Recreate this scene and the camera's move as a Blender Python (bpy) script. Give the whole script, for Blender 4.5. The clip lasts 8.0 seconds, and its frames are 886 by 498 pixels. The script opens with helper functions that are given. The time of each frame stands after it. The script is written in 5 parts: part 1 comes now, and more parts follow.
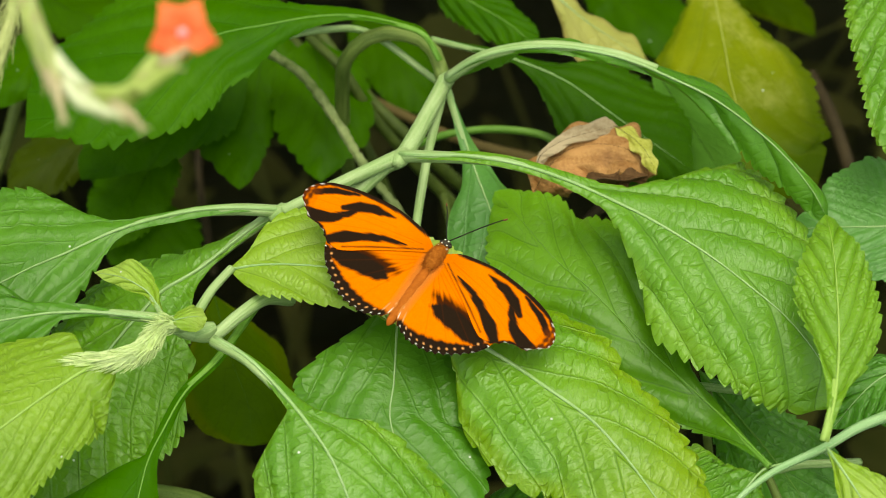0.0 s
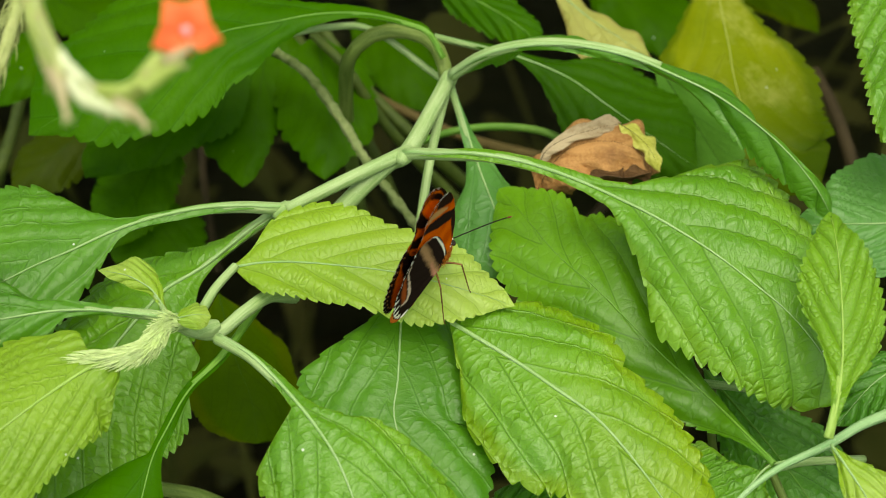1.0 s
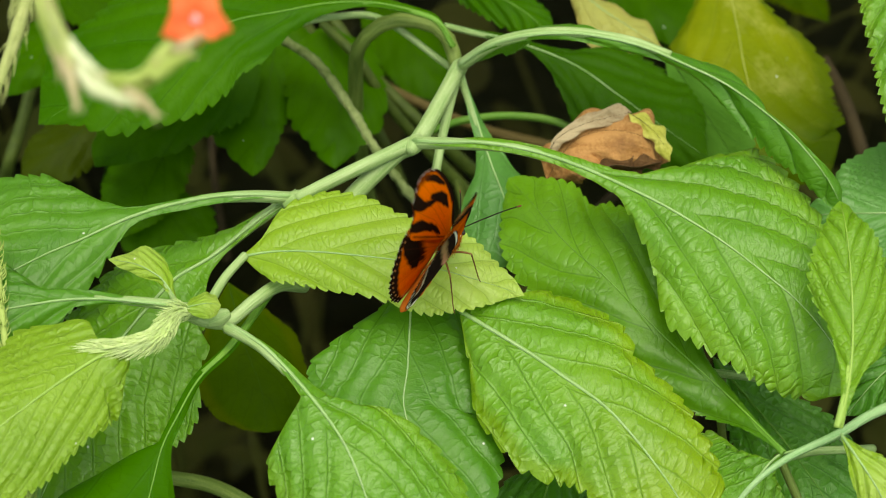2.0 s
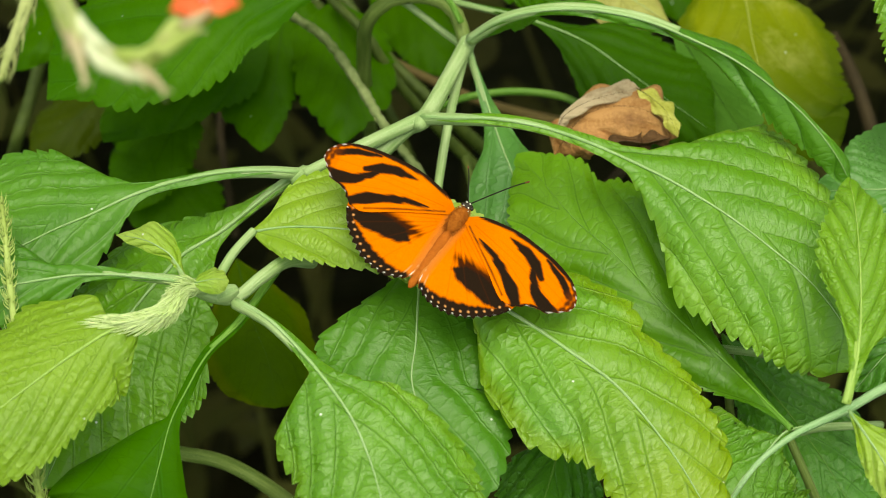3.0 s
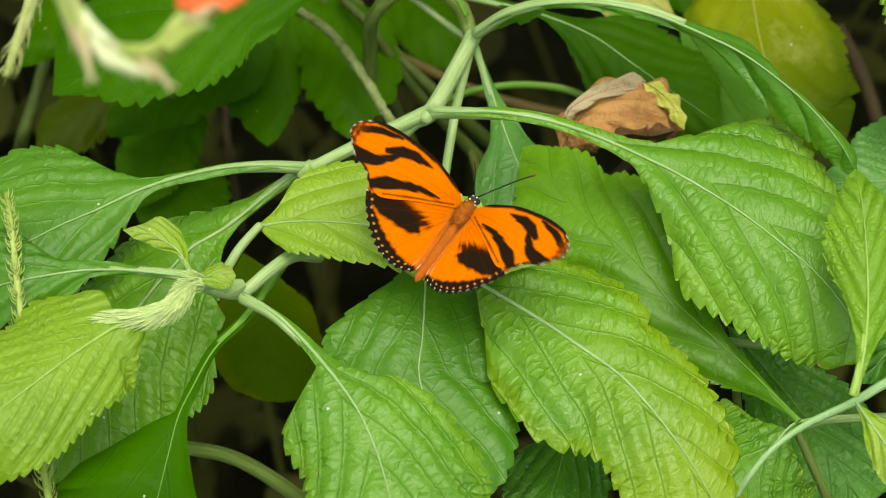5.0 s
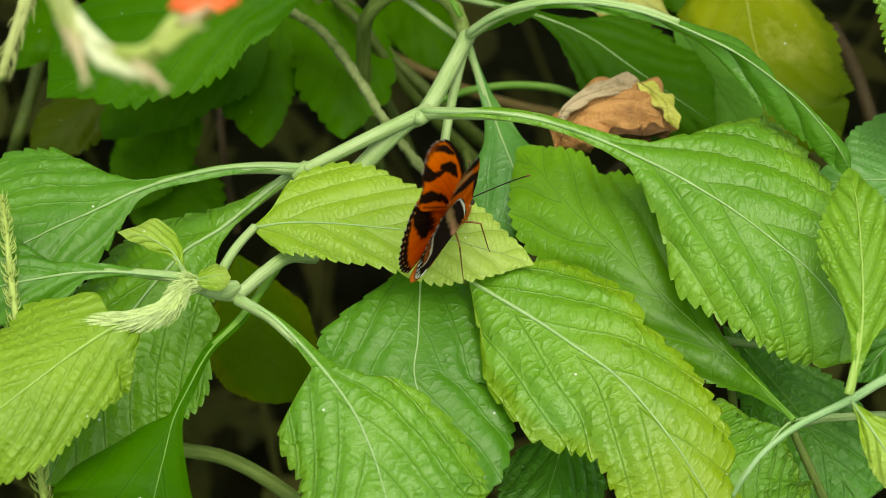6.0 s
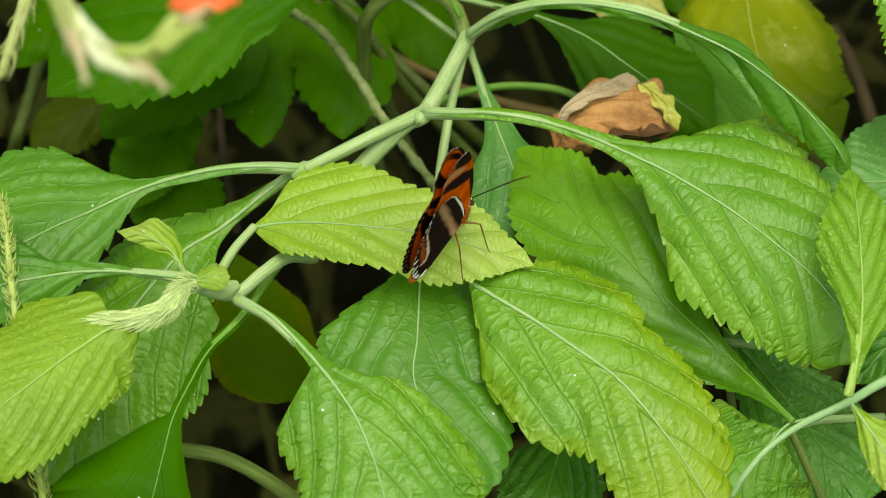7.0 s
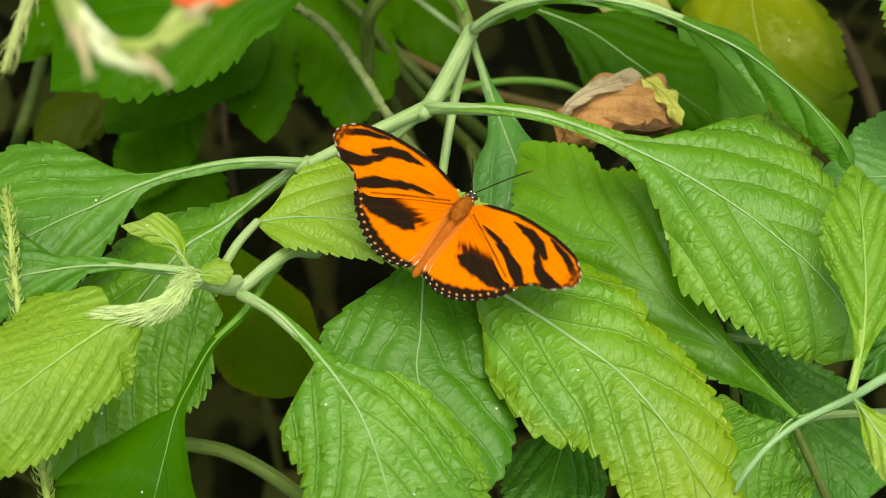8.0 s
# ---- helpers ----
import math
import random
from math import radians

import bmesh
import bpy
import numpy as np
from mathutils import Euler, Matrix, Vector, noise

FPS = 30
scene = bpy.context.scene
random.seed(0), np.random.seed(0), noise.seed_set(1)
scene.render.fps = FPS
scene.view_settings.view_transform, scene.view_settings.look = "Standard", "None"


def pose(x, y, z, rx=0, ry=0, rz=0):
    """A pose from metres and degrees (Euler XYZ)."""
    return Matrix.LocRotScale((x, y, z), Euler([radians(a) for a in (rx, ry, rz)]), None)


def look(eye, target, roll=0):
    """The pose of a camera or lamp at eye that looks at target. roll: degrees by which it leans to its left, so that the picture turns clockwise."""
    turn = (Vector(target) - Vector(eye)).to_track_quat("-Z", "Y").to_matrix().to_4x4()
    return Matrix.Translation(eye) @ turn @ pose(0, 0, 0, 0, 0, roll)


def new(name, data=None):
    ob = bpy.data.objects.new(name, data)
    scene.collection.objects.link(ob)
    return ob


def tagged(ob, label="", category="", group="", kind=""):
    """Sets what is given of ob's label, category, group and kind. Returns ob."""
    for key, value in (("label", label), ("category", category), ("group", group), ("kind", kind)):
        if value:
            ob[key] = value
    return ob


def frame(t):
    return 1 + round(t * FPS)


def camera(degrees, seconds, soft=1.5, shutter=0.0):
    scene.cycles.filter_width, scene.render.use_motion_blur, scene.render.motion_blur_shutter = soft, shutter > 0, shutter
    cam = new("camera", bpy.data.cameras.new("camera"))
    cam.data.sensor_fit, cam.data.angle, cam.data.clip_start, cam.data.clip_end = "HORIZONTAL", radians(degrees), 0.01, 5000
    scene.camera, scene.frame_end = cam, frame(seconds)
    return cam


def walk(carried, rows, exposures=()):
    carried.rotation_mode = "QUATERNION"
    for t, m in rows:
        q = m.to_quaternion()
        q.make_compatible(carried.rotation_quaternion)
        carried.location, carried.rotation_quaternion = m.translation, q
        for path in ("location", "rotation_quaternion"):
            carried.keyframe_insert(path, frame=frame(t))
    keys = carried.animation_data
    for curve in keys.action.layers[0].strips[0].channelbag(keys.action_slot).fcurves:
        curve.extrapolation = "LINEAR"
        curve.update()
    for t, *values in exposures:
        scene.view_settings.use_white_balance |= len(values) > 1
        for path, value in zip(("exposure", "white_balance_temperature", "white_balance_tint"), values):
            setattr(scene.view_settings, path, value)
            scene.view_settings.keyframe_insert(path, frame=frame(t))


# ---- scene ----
EYE = (0.0, -0.44589, 0.95148)
cam = camera(21.5, 8.0, soft=1.0, shutter=0.5)
cam.data.dof.use_dof = True
cam.data.dof.focus_distance = 0.6
cam.data.dof.aperture_fstop = 15.0
walk(cam, [
(0.0, look(EYE, (0.00652, 0.0, 0.56633), 0.824)),
    (0.5, look(EYE, (0.00632, 0.0, 0.56663), 0.813)),
    (1.0, look(EYE, (0.00556, 0.0, 0.56547), 0.677)),
    (1.5, look(EYE, (0.00422, 0.0, 0.56477), 0.561)),
    (3.0, look(EYE, (0.00111, 0.0, 0.55361), 0.368)),
    (3.5, look(EYE, (-0.00022, 0.0, 0.55203), 0.261)),
    (4.0, look(EYE, (-0.00113, 0.0, 0.55146), 0.208)),
    (4.5, look(EYE, (-0.00142, 0.0, 0.55145), 0.087)),
    (6.0, look(EYE, (0.00074, 0.0, 0.55165), -0.177)),
    (6.5, look(EYE, (0.00099, 0.0, 0.55190), -0.036)),
    (7.0, look(EYE, (0.00086, 0.0, 0.55179), 0.017)),
    (7.5, look(EYE, (0.00030, 0.0, 0.55123), 0.068)),
    (8.0, look(EYE, (-0.00000, 0.0, 0.55000), -0.000)),
], exposures=[(0.0, 0.88, 7600, -9), (8.0, 0.88, 7600, -9)])

# ---- light ----
world = bpy.data.worlds.new("sky")
scene.world = world
world.use_nodes = True
sky = world.node_tree.nodes.new("ShaderNodeTexSky")
sky.sky_type, sky.sun_disc = "NISHITA", False
sky.sun_elevation, sky.sun_rotation = radians(77), radians(163)
back = world.node_tree.nodes["Background"]
back.inputs["Strength"].default_value = 0.147
cloud = world.node_tree.nodes.new("ShaderNodeHueSaturation")
cloud.inputs["Saturation"].default_value = 0.35
world.node_tree.links.new(sky.outputs["Color"], cloud.inputs["Color"])
world.node_tree.links.new(cloud.outputs["Color"], back.inputs["Color"])
sun = new("sun", bpy.data.lights.new("sun", "SUN"))
sun.data.energy, sun.data.angle, sun.data.color = 1.6, radians(48), (1.0, 0.95, 0.86)
sun.matrix_world = look((0.12, -0.4, 1.75), (0, 0, 0))


# ---- materials ----
def nodes(name, rough=0.5):
    m = bpy.data.materials.new(name)
    m.use_nodes = True
    t = m.node_tree
    b = t.nodes["Principled BSDF"]
    b.inputs["Roughness"].default_value = rough

    def add(kind, **sets):
        n = t.nodes.new(kind)
        for key, value in sets.items():
            n.inputs[key].default_value = value
        return n

    return m, t, b, add


def ramp(t, source, stops):
    r = t.nodes.new("ShaderNodeValToRGB")
    while len(r.color_ramp.elements) < len(stops):
        r.color_ramp.elements.new(0.5)
    for e, (at, c) in zip(r.color_ramp.elements, stops):
        e.position, e.color = at, (*c, 1)
    t.links.new(source, r.inputs[0])
    return r.outputs[0]


def mixed(t, fac, a, b, blend="MIX"):
    m = t.nodes.new("ShaderNodeMix")
    m.data_type, m.blend_type = "RGBA", blend
    for value, slot in ((fac, 0), (a, 6), (b, 7)):
        if isinstance(value, tuple):
            m.inputs[slot].default_value = (*value, 1)
        elif isinstance(value, (int, float)):
            m.inputs[slot].default_value = value
        else:
            t.links.new(value, m.inputs[slot])
    return m.outputs[2]


def maths(t, op, a, b=0.0, c=0.0):
    m = t.nodes.new("ShaderNodeMath")
    m.operation = op
    for i, value in enumerate((a, b, c)):
        if isinstance(value, (int, float)):
            m.inputs[i].default_value = value
        else:
            t.links.new(value, m.inputs[i])
    return m.outputs[0]


def leaf_material(name, deep, light, vein, rough=0.42, through_light=0.3, cell=430, relief=0.95, edge=None, edge_mix=0.22, blotch=None, tip=None, gloss=0.55):
    """A leaf's skin: side veins sunk along whole numbers of the first coordinate, and a net of small swollen fields between them."""
    m, t, b, add = nodes(name, rough)
    at = t.nodes.new("ShaderNodeTexCoord").outputs["Object"]
    uv = t.nodes.new("ShaderNodeUVMap")
    uv.uv_map = "veins"
    sep = t.nodes.new("ShaderNodeSeparateXYZ")
    t.links.new(uv.outputs[0], sep.inputs[0])
    uv2 = t.nodes.new("ShaderNodeUVMap")
    uv2.uv_map = "blade"
    sep2 = t.nodes.new("ShaderNodeSeparateXYZ")
    t.links.new(uv2.outputs[0], sep2.inputs[0])
    wob = add("ShaderNodeTexNoise", Scale=150.0, Detail=2.0)
    t.links.new(at, wob.inputs["Vector"])
    big = add("ShaderNodeTexNoise", Scale=34.0, Detail=4.0, Roughness=0.6)
    t.links.new(at, big.inputs["Vector"])
    rnd = t.nodes.new("ShaderNodeObjectInfo").outputs["Random"]
    ph = maths(t, "ADD", sep.outputs[0], maths(t, "MULTIPLY", maths(t, "SUBTRACT", wob.outputs["Fac"], 0.5), 0.07))
    # how far from the nearest side vein, in parts of their spacing
    from_vein = maths(t, "SUBTRACT", 0.5, maths(t, "ABSOLUTE", maths(t, "SUBTRACT", maths(t, "FRACT", ph), 0.5)))
    grid = t.nodes.new("ShaderNodeCombineXYZ")
    t.links.new(maths(t, "MULTIPLY", ph, 1.8), grid.inputs[0])
    t.links.new(maths(t, "MULTIPLY", sep.outputs[1], cell), grid.inputs[1])
    t.links.new(rnd, grid.inputs[2])
    warp = t.nodes.new("ShaderNodeVectorMath")
    warp.operation = "MULTIPLY_ADD"
    warp.inputs[1].default_value = (0.9, 1.3, 0.0)
    t.links.new(wob.outputs["Color"], warp.inputs[0])
    t.links.new(grid.outputs[0], warp.inputs[2])

    def net_of(scale):
        vor = t.nodes.new("ShaderNodeTexVoronoi")
        vor.feature, vor.voronoi_dimensions = "DISTANCE_TO_EDGE", "2D"
        vor.inputs["Scale"].default_value, vor.inputs["Randomness"].default_value = scale, 0.9
        t.links.new(warp.outputs[0], vor.inputs["Vector"])
        return vor.outputs["Distance"]

    field = maths(t, "MINIMUM", net_of(1.0), maths(t, "MULTIPLY", from_vein, 1.7))
    pillow = ramp(t, field, [(0.0, (0, 0, 0)), (0.08, (0.34, 0.34, 0.34)), (0.22, (0.74, 0.74, 0.74)), (0.45, (1, 1, 1))])
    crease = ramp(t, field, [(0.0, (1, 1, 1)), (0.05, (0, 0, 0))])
    small = ramp(t, net_of(2.7), [(0.0, (0, 0, 0)), (0.22, (1, 1, 1))])
    tone = maths(t, "ADD", maths(t, "MULTIPLY", big.outputs["Fac"], 0.9), maths(t, "MULTIPLY", rnd, 0.2))
    col = ramp(t, tone, [(0.3, deep), (0.75, light)])
    if blotch:
        bl = add("ShaderNodeTexNoise", Scale=55.0, Detail=6.0, Roughness=0.7)
        t.links.new(at, bl.inputs["Vector"])
        spots = ramp(t, bl.outputs["Fac"], [(0.5, (0, 0, 0)), (0.66, (1, 1, 1))])
        col = mixed(t, spots, col, blotch)
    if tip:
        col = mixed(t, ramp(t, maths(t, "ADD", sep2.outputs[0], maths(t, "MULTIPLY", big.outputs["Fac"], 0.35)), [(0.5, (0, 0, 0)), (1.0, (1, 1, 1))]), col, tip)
    # Crease net: deeper vein green plus the grooves' shade, both mixed into the colour.
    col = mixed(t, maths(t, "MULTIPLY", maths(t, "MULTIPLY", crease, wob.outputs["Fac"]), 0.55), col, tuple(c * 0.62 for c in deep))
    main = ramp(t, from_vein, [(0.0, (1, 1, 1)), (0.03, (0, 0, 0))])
    # Side vein lines likewise: dark vein green with groove shade in it.
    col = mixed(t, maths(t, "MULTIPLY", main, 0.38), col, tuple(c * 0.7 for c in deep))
    beside = ramp(t, from_vein, [(0.025, (0, 0, 0)), (0.045, (1, 1, 1)), (0.08, (0, 0, 0))])
    col = mixed(t, maths(t, "MULTIPLY", beside, 0.16), col, vein)
    groove = ramp(t, from_vein, [(0.0, (0, 0, 0)), (0.05, (0.55, 0.55, 0.55)), (0.18, (1, 1, 1))])
    if edge:
        rim = maths(t, "ABSOLUTE", maths(t, "MULTIPLY", maths(t, "SUBTRACT", sep2.outputs[1], 0.5), 2.0))
        rim = ramp(t, maths(t, "ADD", rim, maths(t, "MULTIPLY", big.outputs["Fac"], 0.3)), [(0.85, (0, 0, 0)), (1.2, (1, 1, 1))])
        col = mixed(t, maths(t, "MULTIPLY", rim, edge_mix), col, edge)
    # dust specks and small scars
    speck = t.nodes.new("ShaderNodeTexVoronoi")
    speck.inputs["Scale"].default_value = 150
    t.links.new(at, speck.inputs["Vector"])
    sp = ramp(t, speck.outputs["Distance"], [(0.035, (1, 1, 1)), (0.06, (0, 0, 0))])
    pick = add("ShaderNodeTexNoise", Scale=90.0)
    t.links.new(at, pick.inputs["Vector"])
    sp = maths(t, "MULTIPLY", sp, maths(t, "GREATER_THAN", pick.outputs["Fac"], 0.54))
    col = mixed(t, maths(t, "MULTIPLY", sp, 0.9), col, (0.75, 0.78, 0.70))
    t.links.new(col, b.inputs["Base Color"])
    patchy = ramp(t, wob.outputs["Fac"], [(0.36, (0.25, 0.25, 0.25)), (0.62, (1, 1, 1))])
    out = maths(t, "ABSOLUTE", maths(t, "SUBTRACT", sep2.outputs[1], 0.5))
    patchy = maths(t, "MULTIPLY", patchy, maths(t, "ADD", maths(t, "MULTIPLY", out, 1.1), 0.5))
    h = maths(t, "ADD", maths(t, "MULTIPLY", maths(t, "MULTIPLY", pillow, patchy), 0.42), maths(t, "MULTIPLY", small, 0.035))
    h = maths(t, "ADD", h, maths(t, "MULTIPLY", groove, 0.22))
    fine = add("ShaderNodeTexNoise", Scale=900.0, Detail=3.0)
    t.links.new(at, fine.inputs["Vector"])
    h = maths(t, "ADD", h, maths(t, "MULTIPLY", fine.outputs["Fac"], 0.16))
    bump = add("ShaderNodeBump", Strength=relief, Distance=0.0011)
    t.links.new(h, bump.inputs["Height"])
    t.links.new(bump.outputs[0], b.inputs["Normal"])
    t.links.new(maths(t, "ADD", maths(t, "MULTIPLY", big.outputs["Fac"], 0.16), rough - 0.14), b.inputs["Roughness"])
    b.inputs["Specular IOR Level"].default_value = gloss
    tl = t.nodes.new("ShaderNodeBsdfTranslucent")
    t.links.new(mixed(t, 0.3, col, light), tl.inputs["Color"])
    mix = t.nodes.new("ShaderNodeMixShader")
    mix.inputs[0].default_value = through_light
    t.links.new(b.outputs[0], mix.inputs[1])
    t.links.new(tl.outputs[0], mix.inputs[2])
    t.links.new(mix.outputs[0], t.nodes["Material Output"].inputs["Surface"])
    return m


def plain_material(name, a, b_col, scale=200.0, rough=0.5, relief=0.2, depth=0.0004, gloss=0.3):
    m, t, b, add = nodes(name, rough)
    b.inputs["Specular IOR Level"].default_value = gloss
    at = t.nodes.new("ShaderNodeTexCoord").outputs["Object"]
    n = add("ShaderNodeTexNoise", Scale=scale, Detail=5.0, Roughness=0.65)
    t.links.new(at, n.inputs["Vector"])
    n2 = add("ShaderNodeTexNoise", Scale=scale * 0.12, Detail=3.0)
    t.links.new(at, n2.inputs["Vector"])
    tone = maths(t, "ADD", maths(t, "MULTIPLY", n.outputs["Fac"], 0.5), maths(t, "MULTIPLY", n2.outputs["Fac"], 0.5))
    t.links.new(ramp(t, tone, [(0.35, a), (0.65, b_col)]), b.inputs["Base Color"])
    bump = add("ShaderNodeBump", Strength=relief, Distance=depth)
    t.links.new(n.outputs["Fac"], bump.inputs["Height"])
    t.links.new(bump.outputs[0], b.inputs["Normal"])
    return m


def stem_material(name, a, b_col, pale, rough=0.5, gloss=0.3):
    """A stalk's skin: lengthwise streaks, a fine down and scattered pale dots."""
    m, t, b, add = nodes(name, rough)
    b.inputs["Specular IOR Level"].default_value = gloss
    bark = t.nodes.new("ShaderNodeAttribute")
    bark.attribute_name = "bark"
    at = t.nodes.new("ShaderNodeTexCoord").outputs["Object"]
    streak = add("ShaderNodeTexNoise", Scale=1.3, Detail=3.0, Roughness=0.6)
    t.links.new(bark.outputs["Vector"], streak.inputs["Vector"])
    large = add("ShaderNodeTexNoise", Scale=70.0, Detail=2.0)
    t.links.new(at, large.inputs["Vector"])
    down = add("ShaderNodeTexNoise", Scale=1900.0, Detail=2.0)
    t.links.new(at, down.inputs["Vector"])
    tone = maths(t, "ADD", maths(t, "MULTIPLY", streak.outputs["Fac"], 0.7), maths(t, "MULTIPLY", large.outputs["Fac"], 0.3))
    col = ramp(t, tone, [(0.36, a), (0.62, b_col)])
    col = mixed(t, ramp(t, down.outputs["Fac"], [(0.6, (0, 0, 0)), (0.75, (0.5, 0.5, 0.5))]), col, pale)
    t.links.new(col, b.inputs["Base Color"])
    bump = add("ShaderNodeBump", Strength=0.5, Distance=0.0007)
    t.links.new(maths(t, "ADD", streak.outputs["Fac"], maths(t, "MULTIPLY", down.outputs["Fac"], 0.25)), bump.inputs["Height"])
    t.links.new(bump.outputs[0], b.inputs["Normal"])
    return m


def dry_material(name, dark, light, stain, rough=0.75):
    """A withered leaf's skin: long soft wrinkles, stains and thin cracks."""
    m, t, b, add = nodes(name, rough)
    b.inputs["Specular IOR Level"].default_value = 0.18
    at = t.nodes.new("ShaderNodeTexCoord").outputs["Object"]
    lie = t.nodes.new("ShaderNodeMapping")
    lie.inputs["Rotation"].default_value = (0.5, 0.2, 0.45)
    lie.inputs["Scale"].default_value = (0.35, 1.3, 1.3)
    t.links.new(at, lie.inputs["Vector"])
    fold = add("ShaderNodeTexNoise", Scale=170.0, Detail=3.0, Roughness=0.5, Distortion=0.6)
    t.links.new(lie.outputs[0], fold.inputs["Vector"])
    spot = add("ShaderNodeTexNoise", Scale=75.0, Detail=5.0, Roughness=0.65)
    t.links.new(at, spot.inputs["Vector"])
    grain = add("ShaderNodeTexNoise", Scale=1400.0, Detail=3.0)
    t.links.new(at, grain.inputs["Vector"])
    tone = maths(t, "ADD", maths(t, "MULTIPLY", fold.outputs["Fac"], 0.65), maths(t, "MULTIPLY", grain.outputs["Fac"], 0.35))
    col = ramp(t, tone, [(0.36, dark), (0.58, light)])
    col = mixed(t, ramp(t, spot.outputs["Fac"], [(0.52, (0, 0, 0)), (0.68, (0.85, 0.85, 0.85))]), col, stain)
    t.links.new(col, b.inputs["Base Color"])
    bump = add("ShaderNodeBump", Strength=1.0, Distance=0.0024)
    t.links.new(maths(t, "ADD", fold.outputs["Fac"], maths(t, "MULTIPLY", grain.outputs["Fac"], 0.06)), bump.inputs["Height"])
    t.links.new(bump.outputs[0], b.inputs["Normal"])
    return m


PALE = leaf_material("pale_leaf", (0.20, 0.345, 0.016), (0.31, 0.47, 0.030), (0.36, 0.52, 0.07), 0.45, 0.32, cell=680, relief=0.62, tip=(0.40, 0.53, 0.09))
LIME = leaf_material("lime_leaf", (0.13, 0.28, 0.010), (0.215, 0.395, 0.018), (0.29, 0.45, 0.06), 0.45, 0.3, cell=600, relief=0.78)
FRESH = leaf_material("fresh_leaf", (0.085, 0.235, 0.010), (0.16, 0.345, 0.018), (0.24, 0.42, 0.06), 0.4, 0.28, edge=(0.24, 0.37, 0.012))
RIPE = leaf_material("ripe_leaf", (0.085, 0.235, 0.010), (0.16, 0.345, 0.018), (0.24, 0.42, 0.06), 0.4, 0.28, tip=(0.235, 0.355, 0.006), edge=(0.24, 0.36, 0.005), edge_mix=0.5)
MID = leaf_material("mid_leaf", (0.10, 0.265, 0.009), (0.18, 0.375, 0.017), (0.20, 0.38, 0.055), 0.4, 0.27)
# Dark base colours carry the overhanging leaf's shade; the tip keeps the lit lime.
SOFT_SHADED = leaf_material("soft_shaded_leaf", (0.055, 0.165, 0.005), (0.105, 0.25, 0.009), (0.20, 0.38, 0.05), 0.42, 0.28, relief=0.42, tip=(0.15, 0.33, 0.012), gloss=0.4)
CALM = leaf_material("calm_leaf", (0.062, 0.195, 0.010), (0.118, 0.29, 0.017), (0.17, 0.36, 0.05), 0.42, 0.28, relief=0.5, gloss=0.45)
CITRON = leaf_material("citron_leaf", (0.185, 0.33, 0.014), (0.29, 0.455, 0.028), (0.33, 0.49, 0.07), 0.45, 0.36, cell=600, relief=0.62)
GREEN = leaf_material("green_leaf", (0.055, 0.20, 0.010), (0.10, 0.275, 0.018), (0.15, 0.34, 0.05), 0.4, 0.26)
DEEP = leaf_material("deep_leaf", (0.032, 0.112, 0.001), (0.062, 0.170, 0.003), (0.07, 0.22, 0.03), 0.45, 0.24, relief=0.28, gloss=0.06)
# Darker copies of the green leaf: shade among the back leaves set as colour.
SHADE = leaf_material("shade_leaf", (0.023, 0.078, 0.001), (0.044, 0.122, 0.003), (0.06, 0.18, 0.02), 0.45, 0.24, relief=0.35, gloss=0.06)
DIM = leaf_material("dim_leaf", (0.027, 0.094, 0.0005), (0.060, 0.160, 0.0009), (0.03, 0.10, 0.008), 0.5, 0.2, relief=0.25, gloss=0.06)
YELLOW = leaf_material("yellowing_leaf", (0.13, 0.18, 0.003), (0.27, 0.30, 0.010), (0.34, 0.37, 0.06), 0.55, 0.25, relief=0.3, blotch=(0.36, 0.37, 0.07), tip=(0.06, 0.105, 0.001), edge=(0.07, 0.115, 0.001), edge_mix=0.75, gloss=0.08)
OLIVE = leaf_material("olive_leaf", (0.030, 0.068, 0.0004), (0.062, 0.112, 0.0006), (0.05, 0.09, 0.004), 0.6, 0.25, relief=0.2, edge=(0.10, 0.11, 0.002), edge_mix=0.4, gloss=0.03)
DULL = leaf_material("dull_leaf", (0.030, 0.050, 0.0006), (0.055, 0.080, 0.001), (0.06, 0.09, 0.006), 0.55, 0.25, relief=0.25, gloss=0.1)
BLUE = leaf_material("bluish_leaf", (0.06, 0.19, 0.028), (0.10, 0.26, 0.042), (0.18, 0.36, 0.09), 0.45, 0.22, relief=0.4)
COOL = leaf_material("cool_leaf", (0.050, 0.145, 0.014), (0.085, 0.205, 0.024), (0.10, 0.24, 0.05), 0.5, 0.24, relief=0.2, gloss=0.08)
DEAD = dry_material("dead_leaf", (0.27, 0.112, 0.033), (0.48, 0.245, 0.095), (0.19, 0.085, 0.035))
RIM = dry_material("rim_leaf", (0.38, 0.37, 0.05), (0.58, 0.55, 0.14), (0.38, 0.24, 0.07), 0.6)
HOLLOW_SHADE = dry_material("hollow_shade_leaf", (0.045, 0.02, 0.008), (0.12, 0.06, 0.025), (0.06, 0.03, 0.01), 0.8)
CURL = dry_material("curled_leaf", (0.27, 0.18, 0.10), (0.42, 0.32, 0.21), (0.20, 0.12, 0.06), 0.8)
TAN = leaf_material("tan_leaf", (0.32, 0.29, 0.06), (0.42, 0.42, 0.10), (0.42, 0.40, 0.16), 0.6, 0.2, edge=(0.30, 0.12, 0.03))
RIB = stem_material("rib", (0.22, 0.37, 0.11), (0.38, 0.51, 0.25), (0.45, 0.56, 0.32), 0.45)
RIB_LIME = stem_material("rib_lime", (0.25, 0.40, 0.05), (0.36, 0.50, 0.13), (0.42, 0.54, 0.20), 0.45)
